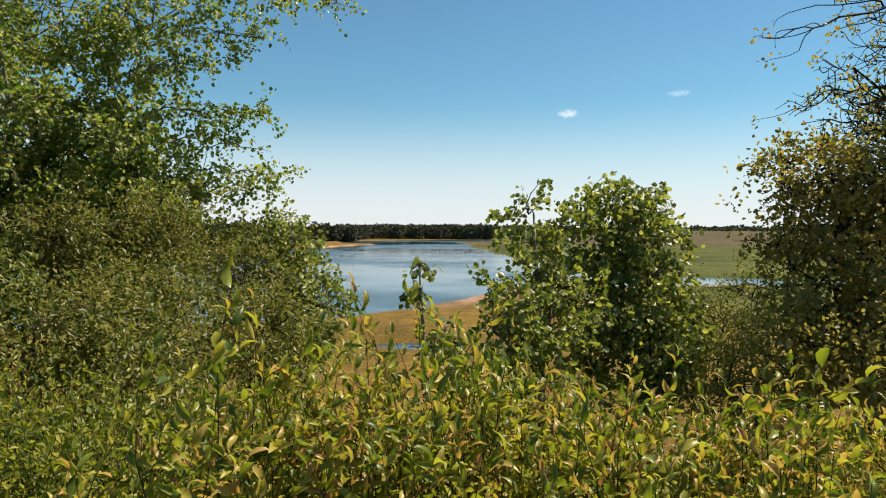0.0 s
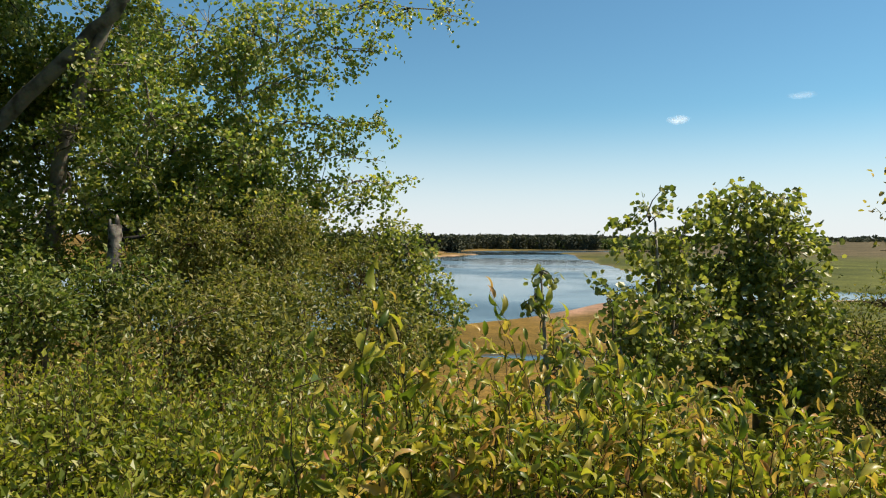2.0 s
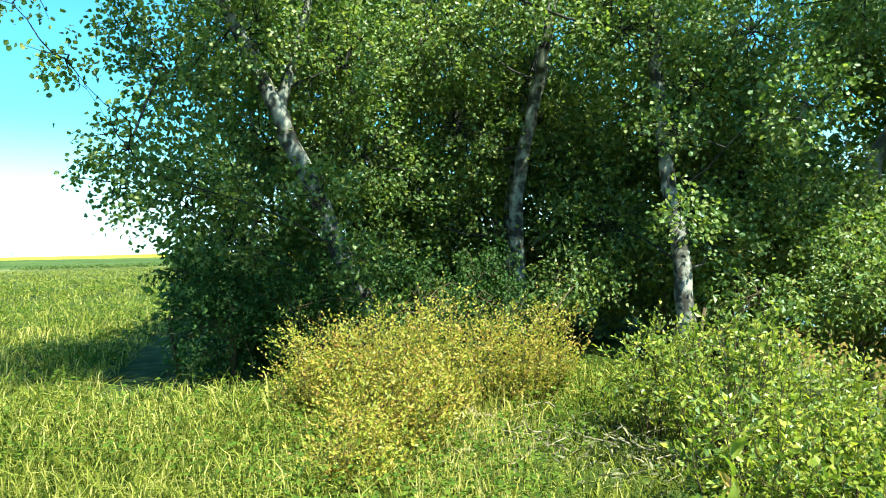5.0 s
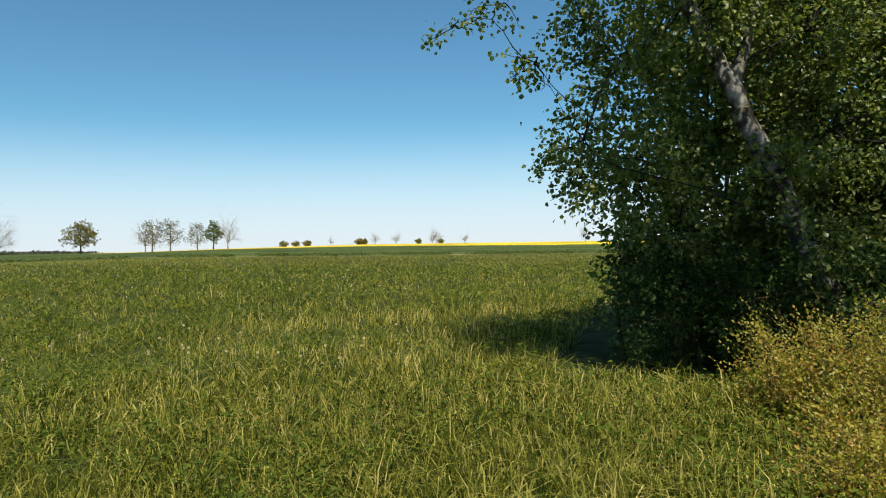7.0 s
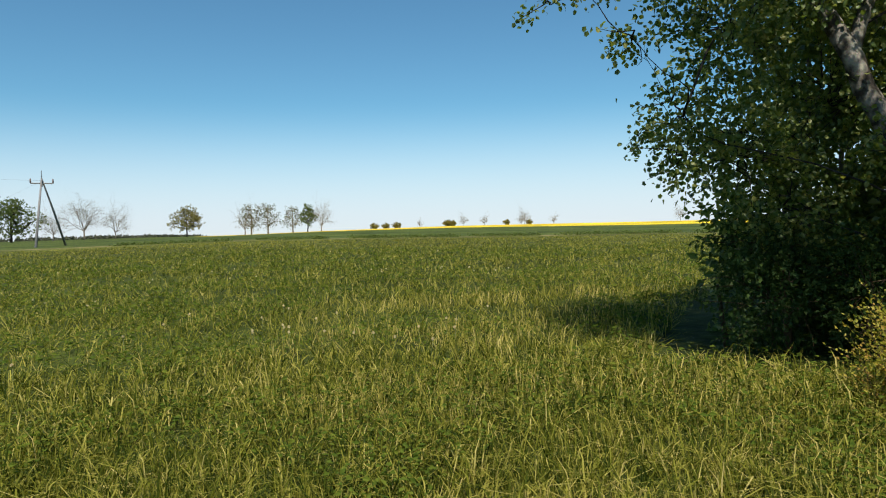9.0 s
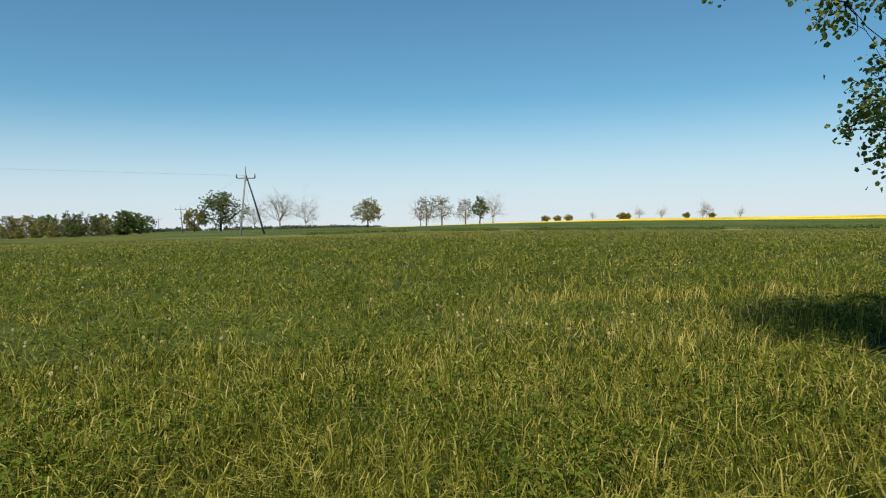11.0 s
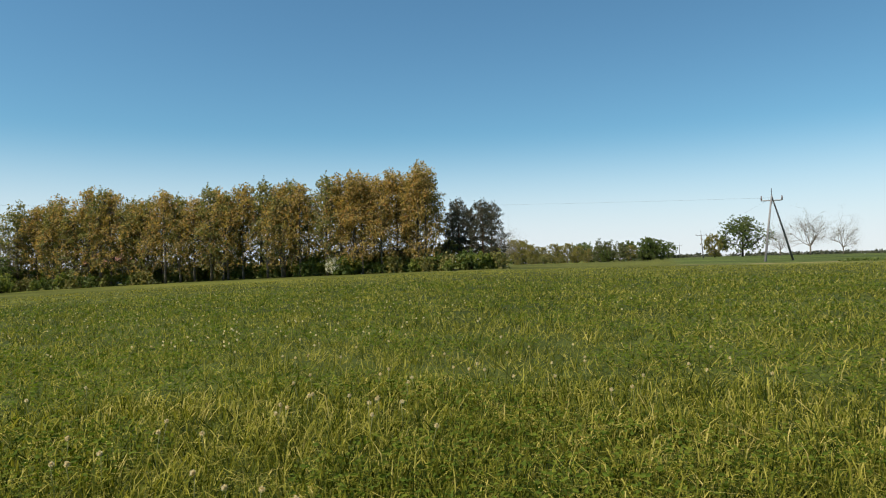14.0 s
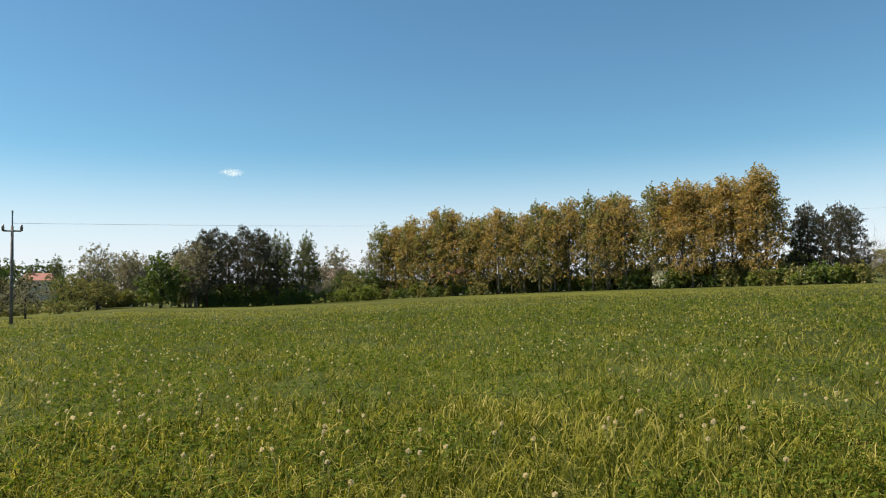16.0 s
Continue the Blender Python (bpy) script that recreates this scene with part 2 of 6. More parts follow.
def leaves(geo, shape, at, along, size, width=0.6, up=0.6):
    """Leaves at points, pointing along, blades turned mostly upwards."""
    n = len(at)
    if not n:
        return
    y = along + rng.normal(0, 0.001, (n, 3))
    y /= np.linalg.norm(y, axis=1)[:, None]
    z = rng.normal(0, 1, (n, 3)) * (1 - up) + np.array([0, 0, 1.0]) * up + rng.normal(0, 0.25, (n, 3))
    x = np.cross(y, z)
    x /= np.linalg.norm(x, axis=1)[:, None] + 1e-9
    z = np.cross(x, y)
    base, tri = shape
    s = np.broadcast_to(size, (n,))[:, None, None]
    b = base[None] * s
    v = at[:, None] + b[..., 0:1] * width * x[:, None] + b[..., 1:2] * y[:, None] + b[..., 2:3] * z[:, None]
    k = len(base)
    geo.add(v.reshape(-1, 3), (tri[None] + (np.arange(n) * k)[:, None, None]).reshape(-1, 3))


def unit(n):
    d = rng.normal(0, 1, (n, 3))
    return d / np.linalg.norm(d, axis=1)[:, None]


def thing(name, label, category, group="", kind="", at=(0, 0, 0)):
    ob = new(name)
    ob.location = at
    ob.empty_display_size = 0.2
    return tagged(ob, label, category, group, kind)


def part(name, me, mat, parent, label="", kind=""):
    ob = new(name, me)
    me.materials.append(mat)
    ob.parent = parent
    return tagged(ob, label, kind=kind)


def solid(name, me, mat, label, category, kind=""):
    ob = new(name, me)
    me.materials.append(mat)
    return tagged(ob, label, category, kind=kind)


# ---- lie of the land ----
def smooth(a, b, x):
    s = np.clip((x - a) / (b - a), 0, 1)
    return s * s * (3 - 2 * s)


WATER = -9.4
LAKE = np.array([(-90, 70), (-40, 74), (-14, 83), (-7, 92), (1, 105), (6, 118), (13, 126), (40, 132), (75, 135), (110, 128), (112, 136), (70, 146),
                 (42, 160), (30, 200), (24, 238), (22, 262), (14, 368), (7, 500), (60, 560), (90, 590), (0, 592), (-62, 520), (-70, 470), (-40, 430), (-56, 368), (-80, 250), (-120, 150)], float)
SLOPES = np.array([(0, 0.002), (90, 0.003), (97, 0.0042), (114, 0.0054), (131, 0.0082), (145, 0.0034), (155, 0.0028), (167, 0.0004), (187, -0.010),
                   (203, -0.0205), (213, -0.0256), (223, -0.023), (231, -0.0275), (300, -0.02), (360, 0.002)])
CREST = np.array([(0, 0.0), (60, 3.0), (97, 3.2), (114, 3.3), (125, 2.3), (132, 1.2), (140, 1.0), (150, 0.4), (156, -0.8), (167, -2.1), (185, -3.5), (360, -3.5)])


def lake_side(x, y):
    """Metres from the shore, positive on the water."""
    inside = np.zeros(x.shape, bool)
    best = np.full(x.shape, 1e9)
    for (ax, ay), (bx, by) in zip(LAKE, np.roll(LAKE, -1, 0)):
        cross = ((ay > y) != (by > y)) & (x < (bx - ax) * (y - ay) / (by - ay + 1e-12) + ax)
        inside ^= cross
        s = np.clip(((x - ax) * (bx - ax) + (y - ay) * (by - ay)) / ((bx - ax) ** 2 + (by - ay) ** 2), 0, 1)
        best = np.minimum(best, np.hypot(x - ax - s * (bx - ax), y - ay - s * (by - ay)))
    return np.where(inside, best, -best)


def wave(x, y, size, seed):
    """Gentle unevenness between -1 and 1."""
    a, b = x / size + seed, y / size - seed * 1.7
    return (np.sin(a * 1.7 + np.sin(b * 1.3)) + np.sin(b * 2.1 + 1.3 * np.sin(a * 0.9)) + np.sin((a + b) * 1.13 + 2)) / 3


def land(x, y):
    x, y = np.asarray(x, float), np.asarray(y, float)
    d = np.hypot(x + 0.6, y + 1.0)
    yaw = np.degrees(np.arctan2(-(x + 0.6), y + 1.0)) % 360
    k = np.interp(yaw, SLOPES[:, 0], SLOPES[:, 1])
    crest = np.interp(yaw, CREST[:, 0], CREST[:, 1])
    near = k * np.minimum(d, 160) * smooth(2, 20, d)
    up = near + (crest - k * 160) * smooth(120, 330, d)
    up = up - 0.004 * np.maximum(d - 420, 0)
    up = up + 0.03 * wave(x, y, 1.7, 1.0) * smooth(1, 3, d)
    edge = 2.4 + 0.42 * np.clip(-x - 1.5, 0, 120) - 0.1 * np.clip(x, 0, 30)
    s = (y - edge) * 0.94
    drop = 0.42 * np.maximum(s, 0) + 0.25 * np.maximum(-np.abs(s) + 1, 0) ** 2
    water = lake_side(x, y)
    floor = WATER + 0.5 + 0.06 * wave(x, y, 9, 2.0) - smooth(-7, 5, water + 1.6 * wave(x, y, 7, 3.0)) * 1.6
    pond = np.hypot((x + 2.5) / 5.0, (y - 62) / 3.0)
    floor = floor - 0.75 * (1 - smooth(0.7, 1.2, pond))
    far_rise = 0.012 * np.maximum(np.hypot(x, y) - 700, 0)
    down = floor + np.minimum(far_rise, 9.4)
    slope = np.maximum(up - drop, down)
    return np.where(s > -1, slope, up), water, s, d, yaw


def land_z(x, y):
    return float(land(np.array([x]), np.array([y]))[0][0])


# ---- ground, water ----
def ground_sheet():
    angles = 240
    radii = np.concatenate([[0.0], np.geomspace(0.6, 60, 100), np.geomspace(62, 620, 120), np.geomspace(640, 4800, 24)])
    a = np.arange(angles) * 2 * np.pi / angles
    r, th = np.meshgrid(radii[1:], a, indexing="ij")
    x, y = (-0.6 + r * np.sin(th)).ravel(), (-1.0 + r * np.cos(th)).ravel()
    x, y = np.append(x, -0.6), np.append(y, -1.0)
    z, water, s, d, yaw = land(x, y)
    n = len(radii) - 1
    i, j = np.meshgrid(np.arange(n - 1), np.arange(angles), indexing="ij")
    p, q = i * angles + j, i * angles + (j + 1) % angles
    tris = np.concatenate([np.stack([p, q + angles, q], -1).reshape(-1, 3), np.stack([p, p + angles, q + angles], -1).reshape(-1, 3),
                           np.stack([np.full(angles, n * angles), np.arange(angles), (np.arange(angles) + 1) % angles], -1)])
    me = mesh_of("ground", np.stack([x, y, z], 1), tris[:, ::-1], True)
    # soil and crop of each stretch
    col = np.tile(np.array([0.076, 0.086, 0.017]), (len(x), 1))

    def lay(mask, c):
        nonlocal col
        col = col + (np.asarray(c) - col) * np.clip(mask, 0, 1)[:, None]

    dry = smooth(0.1, 0.9, wave(x, y, 5.5, 4.0) * 0.6 + wave(x, y, 1.9, 5.0) * 0.4)
    lay(dry * 0.4, (0.13, 0.12, 0.03))
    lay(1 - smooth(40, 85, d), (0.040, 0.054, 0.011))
    field = (yaw > 60) & (yaw < 152) & (s < -3)
    lay(field * smooth(93, 96, d) * (1 - smooth(97, 100, d)), (0.20, 0.17, 0.09))
    lay(field * smooth(97, 100, d), (0.060, 0.083, 0.02))
    rape = 212 + 1.2 * np.clip(yaw - 97, 0, 40)
    lay(field * (yaw < 134) * smooth(rape - 2, rape + 2, d), (0.60, 0.45, 0.03))
    bank = smooth(-1.0, 1.0, s)
    lay(bank, (0.10, 0.10, 0.035))
    flood = smooth(19, 24, s)
    marsh = 0.5 + 0.5 * wave(x, y, 26, 7.0)
    lay(flood, (0.15, 0.095, 0.022))
    lay(flood * marsh * smooth(40, 120, x + 0.25 * (y - 90)), (0.10, 0.095, 0.022))
    right = smooth(20, 45, x - 0.02 * y) + (y > 150) * smooth(8, 26, x)
    lay(flood * np.clip(right, 0, 1), (0.078, 0.088, 0.02))
    lay(flood * np.clip(right, 0, 1) * smooth(330, 520, y), (0.092, 0.074, 0.04))
    shore = smooth(-11, -4, water + 1.2 * wave(x, y, 6, 8.0))
    lay(flood * shore * smooth(-3, 4, x) * (y < 140), (0.36, 0.22, 0.16))
    lay(flood * smooth(-2.5, -0.5, water), (0.22, 0.16, 0.10))
    lay(flood * (x < -45) * (y > 340) * (y < 480) * smooth(-9, -2, water), (0.40, 0.27, 0.18))
    at = me.color_attributes.new("soil", "FLOAT_COLOR", "POINT")
    at.data.foreach_set("color", np.concatenate([col, np.ones((len(x), 1))], 1).astype(np.float32).ravel())
    m, nodes, links, bsdf = material("ground_cover")
    attr = nodes.new("ShaderNodeVertexColor")
    attr.layer_name = "soil"
    n1, n2, n3 = noise_node(nodes, links, 0.35, 5.0), noise_node(nodes, links, 3.2, 6.0), noise_node(nodes, links, 28.0, 4.0)
    r1 = ramp(nodes, [(0.3, (0.72, 0.75, 0.7)), (0.7, (1.25, 1.2, 1.25))])
    r2 = ramp(nodes, [(0.3, (0.55, 0.58, 0.55)), (0.7, (1.4, 1.35, 1.3))])
    r3 = ramp(nodes, [(0.3, (0.55, 0.55, 0.55)), (0.7, (1.4, 1.4, 1.4))])
    links.new(n1.outputs[0], r1.inputs[0])
    links.new(n2.outputs[0], r2.inputs[0])
    links.new(n3.outputs[0], r3.inputs[0])
    c = mix_colour(nodes, links, "MULTIPLY", 1.0, attr.outputs[0], r1.outputs[0])
    c = mix_colour(nodes, links, "MULTIPLY", 1.0, c, r2.outputs[0])
    n4 = noise_node(nodes, links, 0.045, 6.0)
    r4 = ramp(nodes, [(0.34, (0.62, 0.66, 0.62)), (0.66, (1.3, 1.25, 1.2))])
    links.new(n4.outputs[0], r4.inputs[0])
    c = mix_colour(nodes, links, "MULTIPLY", 1.0, c, r4.outputs[0])
    c = mix_colour(nodes, links, "MULTIPLY", 0.6, c, r3.outputs[0])
    links.new(c, bsdf.inputs["Base Color"])
    bsdf.inputs["Roughness"].default_value = 0.95
    bsdf.inputs["Specular IOR Level"].default_value = 0.1
    bump(nodes, links, n2.outputs[0], 0.5, 0.15, bsdf)
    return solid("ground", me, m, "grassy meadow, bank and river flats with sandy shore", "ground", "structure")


ground_sheet()


def water_sheet():
    m, nodes, links, bsdf = material("lake_water")
    bsdf.inputs["Base Color"].default_value = (0.035, 0.06, 0.075, 1)
    bsdf.inputs["Roughness"].default_value = 0.10
    bsdf.inputs["IOR"].default_value = 1.33
    tc = nodes.new("ShaderNodeTexCoord")
    mp = nodes.new("ShaderNodeMapping")
    mp.inputs["Scale"].default_value = (0.35, 1.0, 1.0)
    n = nodes.new("ShaderNodeTexNoise")
    n.inputs["Scale"].default_value, n.inputs["Detail"].default_value = 0.9, 5.0
    links.new(tc.outputs["Object"], mp.inputs[0])
    links.new(mp.outputs[0], n.inputs["Vector"])
    big = noise_node(nodes, links, 0.018, 3.0)
    r = ramp(nodes, [(0.42, (0.02, 0.02, 0.02)), (0.62, (0.30, 0.30, 0.30))])
    links.new(big.outputs[0], r.inputs[0])
    links.new(r.outputs[0], bsdf.inputs["Roughness"])
    bump(nodes, links, n.outputs[0], 0.25, 0.12, bsdf)
    v = [(-400, 25, WATER), (400, 25, WATER), (400, 760, WATER), (-400, 760, WATER)]
    return solid("lake_water", mesh_of("lake_water", v, [(0, 1, 2), (0, 2, 3)]), m, "calm blue lake water with light ripples", "lake", "structure")


water_sheet()


def polar(yaw, d, at=(-0.6, -1.0)):
    a = radians(yaw)
    return np.array([at[0] - d * math.sin(a), at[1] + d * math.cos(a)])


def on_land(yaw, d):
    x, y = polar(yaw, d)
    return np.array([x, y, land_z(x, y)])


# ---- trees and shrubs ----
def crown_of(geo_twigs, geo_leaves, centre, radii, clusters, per, leaf, reach, shape=RHOMB, width=0.62, up=0.55, droop=0.25, twig=0.006, hollow=0.35, thin=3, scatter=0.26):
    """One lobe of a crown: branchlets to a few nodes, twigs from the nearest node to each spray of leaves."""
    centre, radii = np.asarray(centre, float), np.asarray(radii, float)
    d = unit(clusters)
    r = hollow + (1 - hollow) * rng.random(clusters) ** 0.6
    lump = 1 + 0.30 * np.sin(d[:, 0] * 5 + centre[0]) * np.sin(d[:, 1] * 4 + centre[1] * 2) + 0.15 * np.sin(d[:, 2] * 7 + d[:, 0] * 3)
    lump = np.clip(lump, 0.5, 1.3) * np.where(rng.random(clusters) < 0.10, 1.2, 1.0)
    p = centre + d * radii * (0.82 * r * lump)[:, None]
    out = d * radii
    out /= np.linalg.norm(out, axis=1)[:, None]
    out = out + rng.normal(0, 0.45, out.shape)
    out[:, 2] -= droop * 0.4
    out /= np.linalg.norm(out, axis=1)[:, None]
    n = max(2, clusters // 12)
    nodes = centre + unit(n) * radii * rng.uniform(0.3, 0.62, (n, 1))
    if thin < 5:
        for q in nodes:
            tube(geo_twigs, bent(centre + (q - centre) * 0.1, q, 0.12, 4, 0.08), np.linspace(twig * 2.6, twig * 1.3, 4), 3, False)
    for k in range(0, clusters, thin):
        a = nodes[np.argmin(np.linalg.norm(nodes - p[k], axis=1))]
        tube(geo_twigs, bent(a, p[k] + out[k] * reach, 0.09, 4, 0.05), np.linspace(twig * 1.4, twig * 0.45, 4), 3, False)
    s = rng.random((clusters, per)) * reach
    at = p[:, None] + out[:, None] * s[..., None] + rng.normal(0, reach * scatter, (clusters, per, 3))
    along = out[:, None] * 0.6 + rng.normal(0, 0.7, (clusters, per, 3))
    along[..., 2] -= droop
    leaves(geo_leaves, shape, at.reshape(-1, 3), along.reshape(-1, 3), leaf * rng.uniform(0.65, 1.2, clusters * per), width, up)


def tree(name, label, category, group, trunks, lobes, per, leaf, reach, bark, leaf_mat, limb=0.03, limb_bark=None, far=False, **how):
    """trunks: lists of (x, y, z, radius); lobes: (x, y, z, rx, ry, rz, clusters). Stands at its first trunk point."""
    base = np.array(trunks[0][0][:3])
    ob = thing(name, label, category, group, at=tuple(base))
    line = []
    for tr in trunks:
        g = Geo()
        pts = np.array([q[:3] for q in tr]) - base
        rad = np.array([q[3] for q in tr])
        s = np.linspace(0, len(pts) - 1, (len(pts) - 1) * 4 + 1)
        fine = np.stack([np.interp(s, np.arange(len(pts)), pts[:, k]) for k in range(3)], 1)
        fine[1:-1] += rng.normal(0, 0.012, fine[1:-1].shape) * np.interp(s, np.arange(len(pts)), rad)[1:-1, None] * 12
        tube(g, fine, np.interp(s, np.arange(len(pts)), rad), 6 if far else 9)
        part("trunk", g.mesh("trunk", True), bark, ob)
        line.append(fine)
    line = np.concatenate(line)
    gt, gf = Geo(), Geo()
    for x, y, z, rx, ry, rz, clusters in lobes:
        c = np.array([x, y, z]) - base
        dist = np.linalg.norm(line - c, axis=1) + np.maximum(line[:, 2] - c[2] + 0.35 * np.hypot(*(line - c)[:, :2].T), 0) * 2.0
        a = line[np.argmin(dist)]
        size = limb * (0.6 + 0.25 * max(rx, rz)) * min(1.0, 0.35 + 0.65 * max(rx, rz) / 0.6)
        gl = Geo()
        m = 4 if far else 7
        path = bent(a, c, 0.11, m, 0.05)
        tube(gl, path, np.linspace(size, size * 0.35, m), 4 if far else 6)
        line = np.concatenate([line, path[m // 2:]])
        for k in range(1 if far else max(2, clusters // 45)):
            e = c + unit(1)[0] * np.array([rx, ry, rz]) * 0.75
            tube(gl, bent(a + (c - a) * rng.uniform(0.5, 1), e, 0.09, 3 if far else 5, 0.03), np.linspace(size * 0.4, size * 0.12, 3 if far else 5), 3 if far else 4)
        part("limb", gl.mesh("limb", True), limb_bark or (BARK_GREY if bark == BARK_ASPEN else bark), ob)
        crown_of(gt, gf, c, (rx, ry, rz), clusters, per, leaf, reach, **how)
    part("twig_spray", gt.mesh("twig_spray", True), limb_bark or (BARK_GREY if bark == BARK_ASPEN else bark), ob, kind="stuff")
    part("crown", gf.mesh("crown"), leaf_mat, ob, kind="stuff")
    return ob


def shrub(name, label, group, base, stems, leaf, per, bark, leaf_mat, shape=RHOMB, width=0.55, up=0.4, bare=0.35, side=0.16, side_twigs=5, thick=0.009, tips=None):
    """Upright stems with side twigs. stems: (dx, dy, height) of each tip from the base."""
    ob = thing(name, label, "shrub", group, at=tuple(base))
    gf, gy = Geo(), Geo()
    for dx, dy, h in stems:
        gs = Geo()
        root = np.array([dx * 0.35, dy * 0.35, -0.05])
        pts = bent(root, (dx, dy, h), 0.05, 7)
        tube(gs, pts, np.linspace(thick, thick * 0.25, 7), 4, False)
        at, along = [], []

        def spray(line, n, lo):
            s = np.linspace(lo, 1, n) ** 0.9
            q = np.stack([np.interp(s, np.linspace(0, 1, len(line)), line[:, k]) for k in range(3)], 1)
            t = line[-1] - line[0]
            t = t / (np.linalg.norm(t) + 1e-9)
            turn = np.arange(n) * 2.4 + rng.uniform(0, 6)
            o = np.stack([np.cos(turn), np.sin(turn), np.full(n, 0.1)], 1) + rng.normal(0, 0.25, (n, 3))
            at.append(q)
            along.append(o * (1.05 - 0.55 * s[:, None]) + t * (0.35 + 0.75 * s[:, None]))

        spray(pts, per, bare)
        for k in range(side_twigs):
            s = rng.uniform(bare, 0.95)
            a = np.array([np.interp(s, np.linspace(0, 1, 7), pts[:, i]) for i in range(3)])
            o = unit(1)[0] * np.array([1, 1, 0.5]) + np.array([0, 0, 0.55])
            tw = bent(a, a + o * side * rng.uniform(0.6, 1.5), 0.05, 3)
            tube(gs, tw, np.linspace(thick * 0.4, thick * 0.15, 3), 3, False)
            spray(tw, max(4, per // 2), 0.15)
        at, along = np.concatenate(at), np.concatenate(along)
        size = leaf * rng.uniform(0.55, 1.15, len(at))
        young = (at[:, 2] > h * 0.86) & (rng.random(len(at)) < 0.22) if tips else np.zeros(len(at), bool)
        leaves(gf, shape, at[~young], along[~young], size[~young], width, up)
        leaves(gy, shape, at[young], along[young], size[young] * 0.85, width, up)
        part("stem", gs.mesh("stem", True), bark, ob)
    part("foliage", gf.mesh("foliage", shape is CURL), leaf_mat, ob, kind="stuff")
    if tips:
        part("young_leaves", gy.mesh("young_leaves", True), tips, ob, "reddish young leaves at the shoot tips", kind="stuff")
    return ob


def stem_ring(n, rx, ry, lo, hi):
    out = []
    for _ in range(n):
        a, r = rng.uniform(0, 2 * np.pi), rng.random() ** 0.5
        out.append((rx * r * math.cos(a), ry * r * math.sin(a), (lo + (hi - lo) * rng.random()) * (1 - 0.25 * r)))
    return out


# ---- the bank in front of the first view ----
def bank_shrubs():
    label = "leafy bird cherry shrub with yellow-green and reddish young leaves"
    spots = [(-0.75, 2.1, 1.12, 1.46), (-0.25, 2.35, 1.1, 1.40), (0.25, 2.3, 1.05, 1.34), (0.75, 2.2, 0.95, 1.25), (1.2, 2.05, 0.85, 1.12),
             (1.65, 2.3, 0.85, 1.12), (0.0, 2.9, 1.1, 1.40), (0.9, 2.9, 0.9, 1.15), (0.45, 2.75, 0.98, 1.28), (1.35, 2.75, 0.85, 1.1), (1.95, 2.7, 0.8, 1.1), (-0.55, 2.7, 1.05, 1.36), (1.5, 1.75, 0.8, 1.0), (-1.1, 2.5, 0.7, 1.0), (-0.9, 3.2, 0.75, 1.0), (-0.3, 3.4, 0.8, 1.05), (0.3, 3.4, 0.8, 1.05)]
    for x, y, lo, hi in spots:
        z = land_z(x, y)
        shrub("bird_cherry_shrub", label, "bird cherry shrubs on the bank", (x, y, z), stem_ring(24, 0.42, 0.36, lo - 0.15 - z, hi - z), 0.074, 16, BARK_STEM, LEAF_CHERRY, CURL, 0.36, 0.35, 0.2, 0.17, 7, 0.005, LEAF_YOUNG)
    # two taller shoots and one low young plant beside the path
    for x, y, tops in ((-0.68, 2.2, [(0, 0, 1.47), (0.04, 0.05, 1.36)]), (1.08, 2.25, [(0, 0, 1.1), (0.25, 0.1, 1.12)]), (-2.1, 0.85, [(0, 0, 0.96), (0.06, -0.08, 0.88), (-0.08, 0.05, 0.84)])):
        z = land_z(x, y)
        shrub("bird_cherry_shrub", label, "bird cherry shrubs on the bank", (x, y, z), [(a, b, h - z) for a, b, h in tops], 0.085, 16, BARK_STEM, LEAF_CHERRY, CURL, 0.46, 0.3, 0.35, 0.12, 4, 0.006, LEAF_YOUNG)


bank_shrubs()


def low_shrubs():
    label = "low dense shrub with small bright green leaves"
    for ring, (d0, hi, n, last) in enumerate([(3.2, 0.56, 8, 52), (4.0, 0.74, 9, 55), (4.9, 0.84, 10, 57), (5.9, 0.8, 10, 60), (7.0, 0.72, 9, 61)]):
        for k in range(n):
            yaw = 8 + (last - 8) * (k + 0.5 * (ring % 2)) / (n - 0.5)
            x, y = polar(yaw, d0 + rng.uniform(-0.25, 0.25), (-0.3, -0.15))
            z = land_z(x, y)
            size = 0.31 + 0.06 * ring
            top = hi * rng.uniform(0.6, 1.28) * (1.3 if yaw > 46 and ring > 1 else 1.0)
            shrub("low_shrub", label, "low shrubs on the bank", (x, y, z), stem_ring(24 + ring, size, size, (top - 0.45) - z, top - z), 0.056, 11, BARK_STEM, LEAF_LOW, RHOMB, 0.62, 0.5, 0.2, 0.16, 8, 0.006)


def slope_shrubs():
    label = "leafy young shrub growing up the steep bank"
    for x, y, top in ((-0.9, 3.9, 0.75), (0.1, 3.9, 0.75), (1.0, 3.9, 0.7), (1.9, 3.8, 0.7), (2.8, 3.7, 0.6), (-0.4, 4.9, 0.45), (0.7, 5.0, 0.4), (1.7, 5.0, 0.4), (2.7, 4.9, 0.45), (3.6, 4.8, 0.5), (3.3, 6.0, 0.2), (4.4, 5.6, 0.5), (0.2, 6.0, -0.2), (-1.6, 5.2, 0.5), (-5.2, 6.9, 0.5), (-5.9, 7.5, 0.45), (-4.4, 6.1, 0.5)):
        z = land_z(x, y)
        shrub("slope_shrub", label, "young shrubs down the bank", (x, y, z), stem_ring(20, 0.6, 0.5, top - 0.55 - z, top - z), 0.075, 10, BARK_STEM, LEAF_POPLAR, RHOMB, 0.62, 0.5, 0.25, 0.24, 8, 0.007)


slope_shrubs()
low_shrubs()


